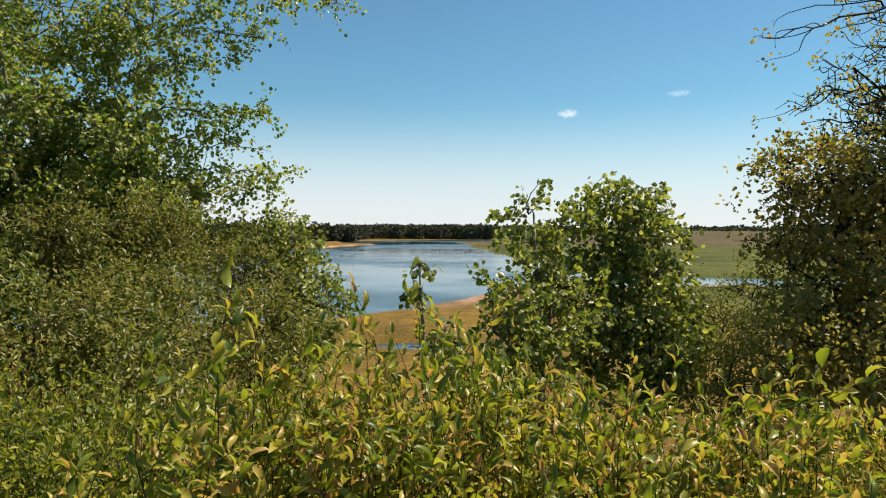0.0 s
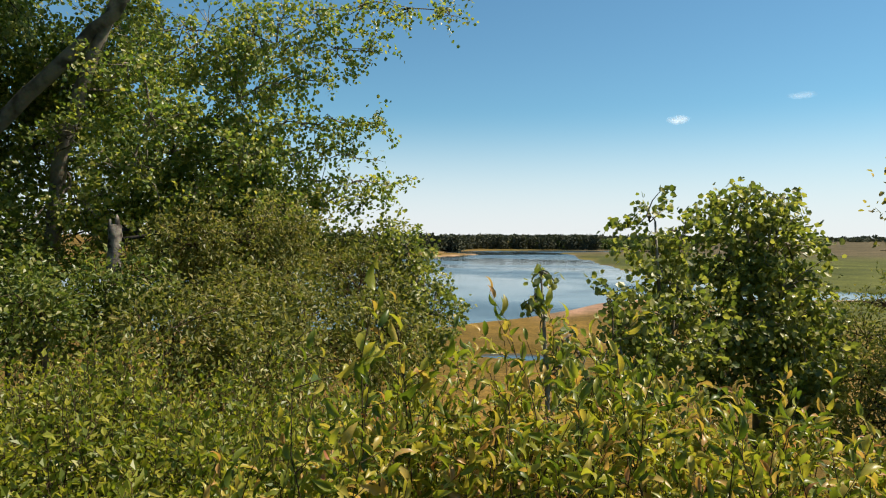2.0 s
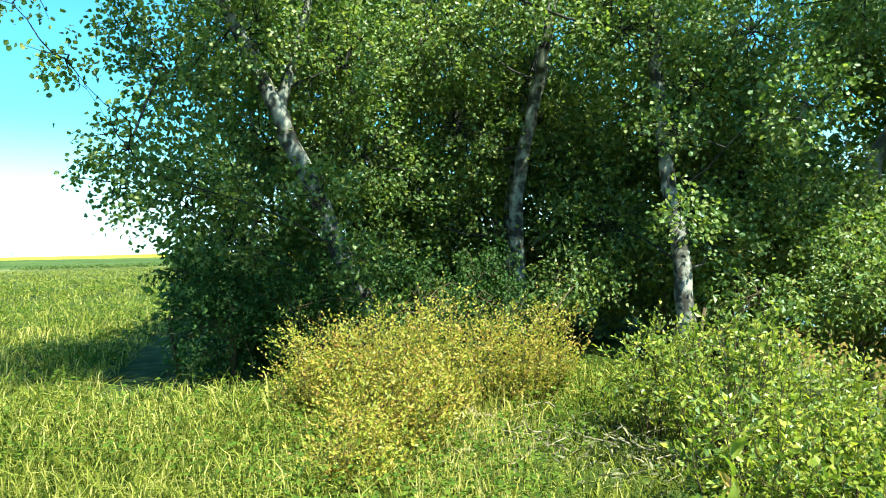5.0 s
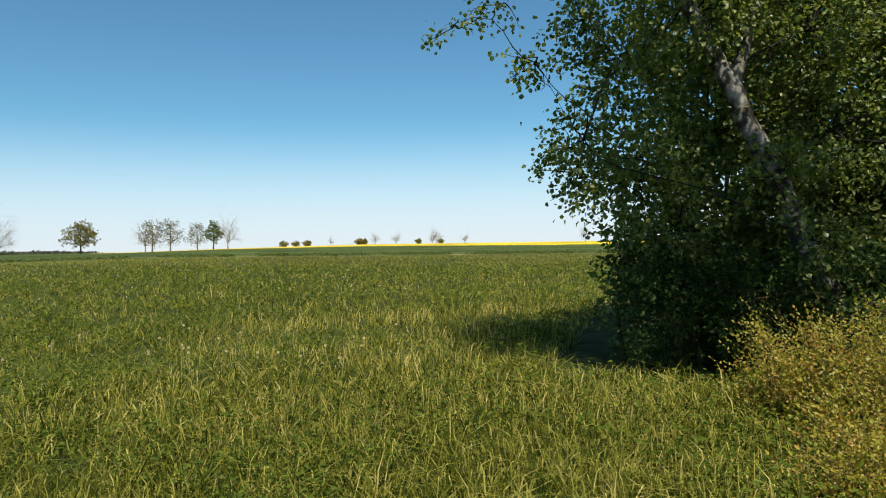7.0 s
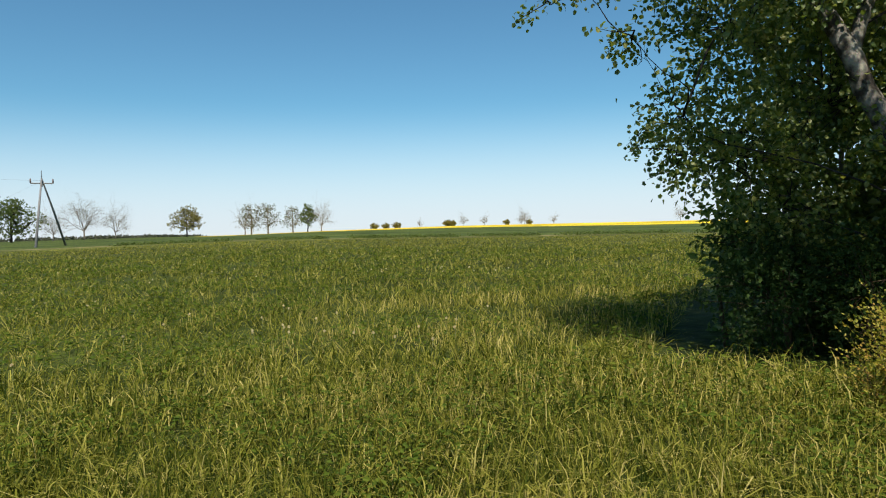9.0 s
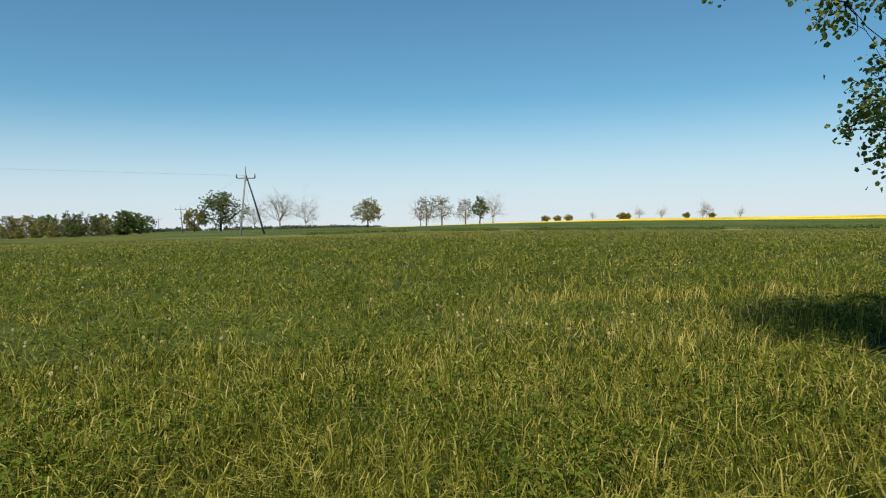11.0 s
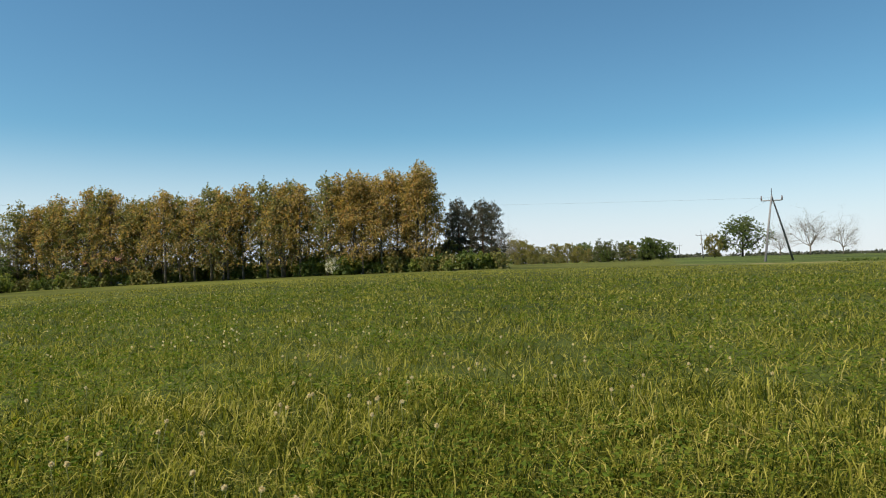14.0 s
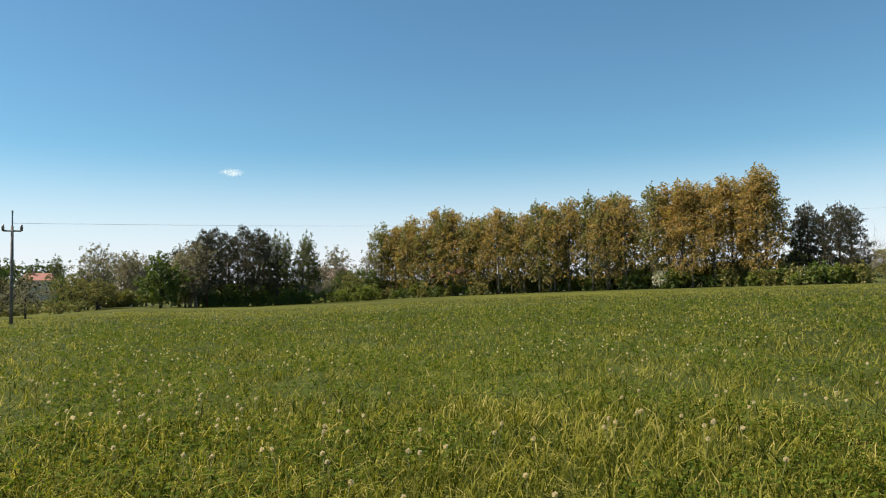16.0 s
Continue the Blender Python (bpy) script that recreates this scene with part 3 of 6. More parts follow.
def yellow_bush():
    for x, y, lo, hi, r, n in ((-6.7, 1.2, 0.8, 1.3, 0.9, 90), (-5.7, 0.7, 0.35, 0.9, 0.6, 46), (-6.9, 2.3, 0.7, 1.25, 0.7, 50), (-7.0, 0.3, 0.6, 1.1, 0.55, 44), (-5.1, 0.35, 0.2, 0.5, 0.4, 20)):
        z = land_z(x, y)
        shrub("yellow_bush", "spreading bush with small yellow and rusty leaves", "yellow bushes by the thicket", (x, y, z), stem_ring(n, r, r, lo, hi), 0.036, 15, BARK_STEM, LEAF_YELLOW, RHOMB, 0.62, 0.35, 0.1, 0.2, 17, 0.0035)


yellow_bush()


def brushwood():
    """Dry cut twigs and bleached grass at the foot of the shrubs."""
    dry = plain_material("dry_twig", (0.16, 0.11, 0.07), (0.30, 0.23, 0.15), 12, 0.9)
    straw = plain_material("dry_grass", (0.11, 0.095, 0.045), (0.17, 0.145, 0.075), 9, 0.9)
    for x, y, n, spread_r in ((-5.35, 2.0, 22, 0.32), (-5.9, 1.3, 12, 0.36), (-4.7, 2.3, 12, 0.22)):
        z = land_z(x, y)
        ob = thing("brushwood_pile", "small pile of dry brown twigs on the grass", "brushwood", "brushwood by the shrubs", at=(x, y, z))
        g = Geo()
        for _ in range(n):
            p = np.array([rng.normal(0, spread_r), rng.normal(0, spread_r), rng.uniform(0.02, 0.16)])
            d = unit(1)[0] * np.array([1, 1, 0.25]) * rng.uniform(0.08, 0.24)
            tube(g, bent(p - d, p + d, 0.08, 5), np.linspace(0.006, 0.002, 5), 4)
        part("dry_brush", g.mesh("dry_brush"), dry, ob, kind="stuff")
        g = Geo()
        at = np.stack([rng.normal(0, spread_r * 1.2, 260), rng.normal(0, spread_r * 1.2, 260), rng.uniform(0, 0.08, 260)], 1)
        al = rng.normal(0, 1, (260, 3)) * np.array([1, 1, 0.4]) + np.array([0, 0, 0.25])
        leaves(g, RHOMB, at, al, rng.uniform(0.05, 0.14, 260), 0.05, 0.6)
        part("dry_grass", g.mesh("dry_grass"), straw, ob, "bleached dry grass", kind="stuff")


brushwood()

# ---- the thicket ----
THICKET = "trees of the thicket"
tree("aspen_tree", "leaning aspen with pale bark and dense green crown", "tree", THICKET,
     [[(-9.4, 1.5, -0.1, 0.14), (-9.45, 0.6, 2.2, 0.125), (-9.3, 0.1, 3.3, 0.11), (-9.3, -0.5, 4.6, 0.08), (-9.2, -0.9, 7.2, 0.04)],
      [(-9.3, 0.1, 3.3, 0.08), (-9.6, 0.5, 4.8, 0.06), (-9.8, 0.8, 7.0, 0.03)]],
     [
      (-8.86, -1.6, 2.78, 0.42, 0.42, 0.42, 41), (-9.32, -1.05, 3.78, 0.64, 0.64, 0.64, 94), (-8.65, -1.64, 2.32, 0.26, 0.26, 0.26, 15), (-9.42, -1.02, 2.35, 0.63, 0.63, 0.63, 91),
      (-9.54, -0.31, 4.38, 0.86, 0.86, 0.86, 170), (-10.33, -0.03, 2.99, 0.91, 0.91, 0.91, 188), (-9.08, -1.44, 4.29, 0.38, 0.38, 0.38, 32), (-9.72, 1.01, 4.07, 0.88, 0.88, 0.88, 177),
      (-10.38, 1.33, 2.93, 0.84, 0.84, 0.84, 161), (-8.0, -2.0, 3.53, 0.22, 0.22, 0.1, 9), (-8.3, -3.0, 4.15, 0.18, 0.18, 0.12, 5), (-8.5, -2.5, 4.35, 0.18, 0.18, 0.12, 4),
      (-9.74, -0.58, 1.73, 0.61, 0.61, 0.61, 85),
      # three high lobes above the view, added to shade the elder below
      (-8.6, -1.7, 6.8, 1.2, 1.2, 1.1, 200), (-7.4, -1.4, 7.2, 1.2, 1.2, 1.0, 180), (-6.3, -0.8, 7.0, 1.2, 1.2, 0.9, 180),
      (-8.95, 0.55, 2.3, 0.42, 0.42, 0.35, 32), (-9.0, 1.0, 1.5, 0.4, 0.4, 0.35, 30),
      (-9.2, -0.6, 6.0, 1.3, 1.3, 1.0, 260), (-9.6, 0.9, 6.2, 1.2, 1.2, 1.2, 220)],
     22, 0.062, 0.34, BARK_ASPEN, LEAF_THICKET, limb=0.024, limb_bark=BARK_DARK, shape=ROUND, width=0.92, up=0.3, scatter=0.2)
tree("aspen_tree", "slender aspen deep inside the thicket", "tree", THICKET,
     [[(-10.5, 3.8, -0.1, 0.13), (-10.5, 3.76, 2.36, 0.115), (-10.05, 4.0, 3.9, 0.10), (-9.8, 4.1, 4.8, 0.08), (-9.7, 4.2, 8, 0.04)]],
     [
      (-10.14, 2.34, 4.74, 0.96, 0.96, 0.96, 211), (-11.01, 2.93, 3.59, 1.12, 1.12, 1.12, 285), (-11.1, 4.3, 4.33, 0.99, 0.99, 0.99, 160), (-11.22, 2.2, 2.51, 1.01, 1.01, 1.01, 233),
      (-11.7, 3.6, 2.11, 0.92, 0.92, 0.92, 150), (-10.77, 4.81, 3.03, 1.06, 1.06, 1.06, 257), (-9.0, 3.3, 5.0, 0.6, 0.6, 0.6, 70), (-10.91, 1.22, 1.97, 0.79, 0.79, 0.79, 141),
      (-10, 3.8, 6.6, 1.5, 1.5, 1.2, 330)],
     21, 0.064, 0.34, BARK_ASPEN, LEAF_THICKET, limb=0.024, limb_bark=BARK_DARK, shape=ROUND, width=0.92, up=0.3, scatter=0.2)
tree("aspen_tree", "upright aspen with blotched pale trunk and added shading lobes out of view", "tree", THICKET,
     [[(-7.75, 4.85, -0.2, 0.12), (-7.8, 4.87, 1.28, 0.11), (-8.2, 5.0, 2.3, 0.10), (-8.65, 5.15, 4.0, 0.09), (-8.9, 5.3, 7.5, 0.04)]],
     [
      (-8.68, 4.65, 4.52, 0.83, 0.83, 0.83, 159), (-8.39, 5.76, 3.73, 0.94, 0.94, 0.94, 200), (-9.66, 5.71, 3.33, 0.83, 0.83, 0.83, 159), (-8.9, 6.71, 2.47, 0.92, 0.92, 0.92, 193),
      (-9.65, 4.77, 1.86, 0.79, 0.79, 0.79, 141), (-7.8, 6.0, 4.3, 0.75, 0.75, 0.75, 110), (-8.42, 5.71, 1.56, 0.66, 0.66, 0.66, 101), (-8.0, 6.3, 3.2, 0.6, 0.6, 0.6, 70),
      # the last two lobes of this row are unseen, added to shade the thicket
      (-8.3, 6.9, 1.9, 0.7, 0.7, 0.6, 90), (-6.73, 5.84, 3.09, 0.45, 0.45, 0.45, 45), (-7.35, 4.6, 1.9, 0.3, 0.3, 0.3, 20), (-7.7, 4.7, 3.0, 0.32, 0.32, 0.3, 22), (-7.6, 8.0, 5.2, 1.1, 1.1, 1.0, 200), (-5.6, 6.4, 7.4, 1.4, 1.4, 0.9, 230), (-4.6, 7.5, 7.6, 1.3, 1.3, 0.8, 200),
      # the last three hang out of view, added to shade the elder shrub
      (-8.6, 5.6, 6.4, 1.5, 1.5, 1.1, 330), (-6.2, 1.8, 6.3, 1.2, 1.2, 0.9, 190), (-5.2, 0.9, 6.8, 1.3, 1.2, 0.8, 190), (-6.2, 0.2, 6.8, 1.2, 1.2, 0.9, 180)],
     21, 0.064, 0.34, BARK_ASPEN, LEAF_THICKET, limb=0.024, limb_bark=BARK_DARK, shape=ROUND, width=0.92, up=0.3, scatter=0.2)
tree("poplar_tree", "large double-trunked poplar with spreading branches over the lake and added shading lobes above", "tree", THICKET,
     [[(-9.6, 9.7, -1.2, 0.17), (-9.45, 9.78, 2.38, 0.14), (-9.3, 9.85, 3.05, 0.13), (-8.33, 10.05, 4.07, 0.12), (-7.2, 10.27, 5.2, 0.10), (-6.2, 10.6, 7.2, 0.05)],
      [(-8.5, 10.1, -1.2, 0.14), (-8.14, 10.2, 2.8, 0.12), (-7.78, 10.23, 3.93, 0.11), (-7.16, 10.29, 5.5, 0.08), (-6.9, 10.6, 8, 0.04)]],
     [
      (-7.6, 11.3, 4.6, 1.0, 1.0, 0.9, 86), (-6.7, 11.2, 3.0, 0.9, 0.9, 0.8, 72),
      (-6.1, 11.0, 4.9, 1.05, 1.05, 0.9, 93), (-5.3, 10.9, 3.9, 0.8, 0.8, 0.7, 36), (-4.6, 10.8, 4.75, 0.75, 0.75, 0.6, 26), (-6.5, 10.7, 2.2, 0.6, 0.6, 0.5, 43),
      # lobes above z 6.5 are unseen, added and thickened to shade the thicket
      (-5.4, 10.7, 2.75, 0.6, 0.6, 0.45, 30), (-6.6, 10.8, 6.7, 1.4, 1.4, 1.0, 150), (-5.5, 8.8, 7.6, 1.4, 1.4, 0.9, 280), (-7.4, 11.0, 7.7, 1.4, 1.4, 0.9, 260), (-7.2, 9.0, 7.6, 1.3, 1.3, 0.9, 240), (-6.9, 10.0, 1.65, 0.7, 0.7, 0.5, 43), (-5.8, 10.2, 1.6, 0.7, 0.7, 0.5, 43), (-4.8, 10.3, 1.7, 0.6, 0.6, 0.45, 36), (-4.0, 10.4, 1.75, 0.5, 0.5, 0.4, 40), (-7.2, 9.4, 3.2, 0.5, 0.5, 0.35, 30), (-6.4, 9.3, 2.6, 0.45, 0.45, 0.3, 26), (-5.8, 9.5, 3.3, 0.5, 0.5, 0.35, 30), (-5.2, 9.6, 2.2, 0.45, 0.45, 0.3, 26), (-4.6, 9.7, 2.9, 0.45, 0.45, 0.3, 26), (-4.1, 9.8, 2.0, 0.4, 0.4, 0.28, 22), (-6.9, 9.2, 2.0, 0.45, 0.45, 0.3, 26), (-6.6, 9.6, 4.2, 0.5, 0.5, 0.35, 30)] + [
      (-7.4 + (tx + 7.4) * k, 10.7 + 0.3 * math.sin(9 * k + tx), fz + (tz - fz) * k + 0.05 * math.sin(7 * k), 0.30 - 0.10 * k, 0.30 - 0.10 * k, 0.20 - 0.07 * k, int(16 - 8 * k))
      for fz, tx, tz in ((5.3, -1.75, 5.2), (4.9, -2.9, 4.5), (4.3, -3.6, 4.05), (3.7, -2.85, 3.35), (3.2, -3.2, 2.85), (2.9, -2.6, 2.38), (2.6, -3.0, 2.1), (3.9, -4.6, 3.1), (2.5, -4.4, 2.3))
      for k in (0.4, 0.52, 0.64, 0.76, 0.88, 1.0)],
     22, 0.072, 0.36, BARK_GREY, LEAF_ASPEN, limb=0.034, limb_bark=BARK_GREY, thin=2, shape=ROUND, width=0.95, up=0.25, scatter=0.17, hollow=0.45)
tree("aspen_tree", "aspen at the back of the thicket with the poplar's shade-darkened lobes", "tree", THICKET,
     [[(-11.1, 3.8, -0.2, 0.11), (-11.05, 3.87, 1.36, 0.10), (-11.0, 4.0, 3.2, 0.09), (-10.8, 4.4, 4.8, 0.07), (-10.6, 5.5, 7.5, 0.03)],
      [(-10.0, 8.2, -1.0, 0.09), (-10.2, 8.0, 3.0, 0.07), (-10.2, 7.6, 6.5, 0.03)]],
     [
      (-9.34, 7.73, 2.26, 1.2, 1.2, 1.2, 329), (-10.05, 6.82, 3.49, 1.21, 1.21, 1.21, 336), (-8.51, 8.58, 1.39, 1.1, 1.1, 1.1, 276), (-7.26, 10.82, 2.15, 0.97, 0.97, 0.97, 217),
      (-5.69, 11.12, 2.33, 0.83, 0.83, 0.83, 159), (-4.79, 10.97, 1.73, 0.6, 0.6, 0.6, 82), (-10.77, 5.68, 2.2, 1.3, 1.3, 1.3, 386),
      (-11.25, 4.71, 3.32, 1.31, 1.31, 1.31, 393), (-12.0, 3.4, 2.31, 1.1, 1.1, 1.1, 200), (-12.0, 4.0, 4.23, 1.22, 1.22, 1.22, 240),
      (-10.3, 6.5, 6.5, 1.8, 1.8, 1.2, 330),
      # shaded left side of the poplar crown, darkened by the thicket leaf colour
      (-9.9, 10.3, 5.3, 1.2, 1.2, 1.2, 240), (-9.4, 11.3, 3.2, 1.2, 1.2, 1.2, 240), (-8.8, 11.3, 4.3, 1.0, 1.0, 0.9, 190), (-9.4, 12.5, 4.2, 1.3, 1.3, 1.2, 200),
      (-8.0, 12.9, 3.6, 1.2, 1.2, 1.1, 180), (-10.6, 11.6, 5.0, 1.3, 1.3, 1.2, 200), (-8.6, 12.3, 5.6, 1.2, 1.2, 1.1, 200)],
     13, 0.094, 0.32, BARK_ASPEN, LEAF_THICKET, shape=ROUND, width=0.92, up=0.3)
tree("hazel_shrub", "shaded understorey shrub with broad leaves", "shrub", THICKET,
     [[(-7.4, 4.6, -0.3, 0.04), (-7.3, 4.8, 0.8, 0.02)], [(-8.2, 3.0, -0.1, 0.03), (-8.0, 3.2, 0.9, 0.015)], [(-6.8, 6.8, -0.9, 0.04), (-6.6, 7.0, 0.6, 0.02)]],
     [
      (-6.91, 6.66, 1.03, 0.55, 0.55, 0.44, 70), (-5.3, 7.92, 0.98, 0.47, 0.47, 0.38, 51), (-5.76, 6.74, 0.71, 0.44, 0.44, 0.35, 44), (-8.86, 3.93, 1.04, 0.47, 0.47, 0.38, 51),
      (-7.26, 5.54, 0.83, 0.38, 0.38, 0.3, 32), (-5.95, 7.44, 0.85, 0.55, 0.55, 0.5, 60), (-5.6, 7.9, 0.5, 0.5, 0.5, 0.45, 50),
     ],
     26, 0.075, 0.28, BARK_STEM, LEAF_THICKET, limb=0.02)
# leaf colour carries the shade of the overhanging crown
tree("elder_shrub", "dense shrub at the end of the thicket with shade-darkened leaves", "shrub", THICKET,
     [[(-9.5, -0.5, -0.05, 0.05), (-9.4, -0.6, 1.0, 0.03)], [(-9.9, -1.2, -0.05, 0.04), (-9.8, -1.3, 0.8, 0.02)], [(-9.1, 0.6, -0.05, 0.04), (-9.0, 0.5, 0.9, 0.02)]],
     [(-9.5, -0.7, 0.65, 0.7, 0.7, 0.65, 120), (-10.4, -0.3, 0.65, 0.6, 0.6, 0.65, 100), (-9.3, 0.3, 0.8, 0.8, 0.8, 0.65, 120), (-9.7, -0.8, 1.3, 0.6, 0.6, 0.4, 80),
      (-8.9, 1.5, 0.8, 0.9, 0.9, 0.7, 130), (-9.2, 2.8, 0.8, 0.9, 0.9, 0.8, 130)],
     26, 0.065, 0.25, BARK_STEM, LEAF_ELDER_SHADED, limb=0.02)


def thicket_depth():
    """Young growth that closes the thicket behind and below the first row of trees."""
    label = "dense young growth deep in the thicket"
    for y0, x0 in ((-0.2, -11.6), (1.2, -12.0), (2.8, -12.6), (5.0, -12.4), (7.2, -11.6), (9.4, -11.2), (11.6, -10.4), (0.4, -13.4), (2.0, -14.0), (4.0, -14.2), (6.2, -13.6), (8.4, -12.8)):
        z0 = land_z(x0, y0)
        lobes = []
        for z in (0.6, 1.5, 2.6, 3.9, 5.2, 6.4):
            for k in range(2):
                lobes.append((x0 + rng.uniform(-0.7, 0.7), y0 + (k - 0.5) * 1.3 + rng.uniform(-0.3, 0.3), max(z0, -0.8) + z, 1.05, 1.05, 0.95, 30))
        tree("young_aspen", label, "tree", THICKET, [[(x0, y0, z0 - 0.1, 0.06), (x0 + 0.1, y0, z0 + 2.5, 0.04), (x0, y0 + 0.1, z0 + 6, 0.015)]], lobes, 19, 0.16, 0.36, BARK_GREY, LEAF_THICKET, limb=0.02, thin=6, up=0.3)
    lobes = []
    for x, y, z in ((-9.0, 6.6, 0.6), (-8.6, 8.0, 0.9), (-8.9, 7.2, 2.0), (-8.4, 9.0, 0.2), (-7.6, 11.6, 0.4), (-6.6, 12.2, 0.7), (-8.6, 11.4, 1.4), (-9.4, 8.8, 2.4), (-6.9, 12.6, 1.8), (-5.6, 12.4, 0.9), (-7.8, 9.0, 1.0), (-8.2, 7.9, 1.2)):
        lobes.append((x, y, z, 0.95, 0.95, 0.85, 95))
    tree("hazel_shrub", "shaded understorey shrub with broad leaves", "shrub", THICKET, [[(-8.6, 8.6, -1.3, 0.05), (-8.5, 8.7, 1.0, 0.03)], [(-7.2, 12.0, -1.6, 0.05), (-7.0, 12.1, 1.0, 0.03)]],
         lobes, 26, 0.08, 0.26, BARK_STEM, LEAF_THICKET, limb=0.02)


thicket_depth()
tree("willow_shrub", "wide grey-green willow shrub on the bank", "shrub", "willows on the bank",
     [[(-4.2, 8.0, -2.2, 0.07), (-4.3, 8.2, 0.2, 0.04)], [(-2.6, 8.6, -2.8, 0.06), (-2.5, 8.9, 0.0, 0.03)], [(-5.6, 9.0, -2.2, 0.06), (-5.8, 9.4, 0.6, 0.03)]],
     [
      (-3.93, 6.49, 0.45, 0.57, 0.57, 0.57, 75), (-3.83, 7.46, 0.54, 0.63, 0.63, 0.63, 92), (-3.64, 8.65, 0.66, 0.63, 0.63, 0.63, 90), (-2.97, 7.84, 0.36, 0.6, 0.6, 0.6, 82), (-5.0, 8.8, 1.45, 0.5, 0.5, 0.42, 60), (-4.3, 9.0, 1.55, 0.5, 0.5, 0.42, 60), (-3.7, 9.2, 1.45, 0.42, 0.42, 0.36, 45),
      (-2.83, 9.57, 0.81, 0.63, 0.63, 0.63, 89), (-3.35, 10.46, 1.17, 0.46, 0.46, 0.46, 48),
      (-2.11, 8.32, 0.36, 0.58, 0.58, 0.58, 76), (-2.93, 6.56, 0.23, 0.55, 0.55, 0.55, 68), (-5.32, 9.61, 0.79, 0.73, 0.73, 0.73, 123),
      (-4.67, 9.94, 1.1, 0.55, 0.55, 0.55, 69), (-3.85, 10.29, 1.35, 0.32, 0.32, 0.32, 23),
     ],
     38, 0.076, 0.32, BARK_STEM, LEAF_WILLOW, limb=0.022, width=0.5)


tree("young_poplar", "young poplar with glossy grey-green leaves before the lake", "tree", "poplar saplings on the bank",
     [[(-2.2, 10.0, -3.3, 0.06), (-2.3, 10.0, -0.6, 0.045), (-2.5, 10.3, 1.75, 0.012)], [(-2.2, 10.0, -1.6, 0.04), (-1.7, 9.7, 0.8, 0.012)]],
     [(-2.55, 10.5, 1.66, 0.26, 0.26, 0.26, 16), (-2.25, 10.3, 1.3, 0.42, 0.42, 0.36, 40), (-2.75, 10.4, 1.2, 0.36, 0.36, 0.34, 30), (-2.0, 9.9, 0.85, 0.46, 0.46, 0.4, 46),
      (-1.62, 9.5, 0.5, 0.38, 0.38, 0.26, 24), (-1.5, 9.3, 0.05, 0.26, 0.26, 0.2, 12), (-2.1, 9.6, 0.2, 0.5, 0.5, 0.45, 48), (-2.4, 9.6, -0.4, 0.5, 0.5, 0.4, 36)],
     26, 0.068, 0.26, BARK_GREY, LEAF_POPLAR, 0.016, width=0.9, thin=2, shape=ROUND, up=0.25, scatter=0.2)


def broken_trunk():
    ob = thing("broken_trunk", "broken pale poplar trunk with one bare side branch", "tree stump", at=(-6.13, 8.67, -1.0))
    g = Geo()
    tube(g, [(0.02, 0, -0.2), (0, 0, 1.4), (0.02, 0.01, 2.0), (0.04, 0.02, 2.55), (0.045, 0.02, 2.7), (0.045, 0.02, 2.72)], [0.14, 0.115, 0.105, 0.095, 0.085, 0.05], 9)
    for dx, dy, top in ((-0.02, 0.0, 2.80), (0.07, 0.02, 2.86)):
        tube(g, [(dx + 0.01, dy, 2.62), (dx, dy, top - 0.06), (dx - 0.005, dy, top)], [0.05, 0.03, 0.006], 5)
    part("trunk", g.mesh("trunk", True), BARK_ASPEN, ob)
    g = Geo()
    tube(g, [(0.05, 0.02, 2.5), (0.26, 0.14, 2.54), (0.48, 0.29, 2.59), (0.70, 0.42, 2.72), (0.83, 0.49, 2.81), (1.0, 0.57, 2.98), (1.13, 0.65, 3.18)], [0.034, 0.028, 0.026, 0.024, 0.021, 0.018, 0.008], 7)
    tube(g, [(0.83, 0.49, 2.81), (1.2, 0.68, 2.72), (1.59, 0.86, 2.65), (2.39, 1.18, 2.5), (3.16, 1.41, 2.07)], [0.018, 0.015, 0.012, 0.009, 0.004], 6)
    part("limb", g.mesh("limb", True), BARK_DARK, ob, "dark bare branch")


broken_trunk()


# ---- the far side of the opening: hawthorn, saplings, willow ----
def ramify(geo, tips, a, b, radius, depth, fan=4, kink=0.13, wide=0.5, keep=0.55, steps=6):
    """A crooked branch that forks again and again."""
    line = bent(a, b, kink, steps, 0.05)
    tube(geo, line, np.linspace(radius, radius * 0.45, steps), 5 if depth > 1 else 3, False)
    if depth == 0:
        tips.append((line[-1], line[-1] - line[-2]))
        return
    size = np.linalg.norm(line[-1] - line[0])
    for k in range(fan):
        s = rng.uniform(0.2, 1.0) if k else 1.0
        q = np.array([np.interp(s, np.linspace(0, 1, steps), line[:, i]) for i in range(3)])
        way = (line[-1] - line[0]) / size + rng.normal(0, wide, 3)
        ramify(geo, tips, q, q + way * size * rng.uniform(0.3, 0.52), radius * keep, depth - 1, fan, kink, wide, keep, steps)


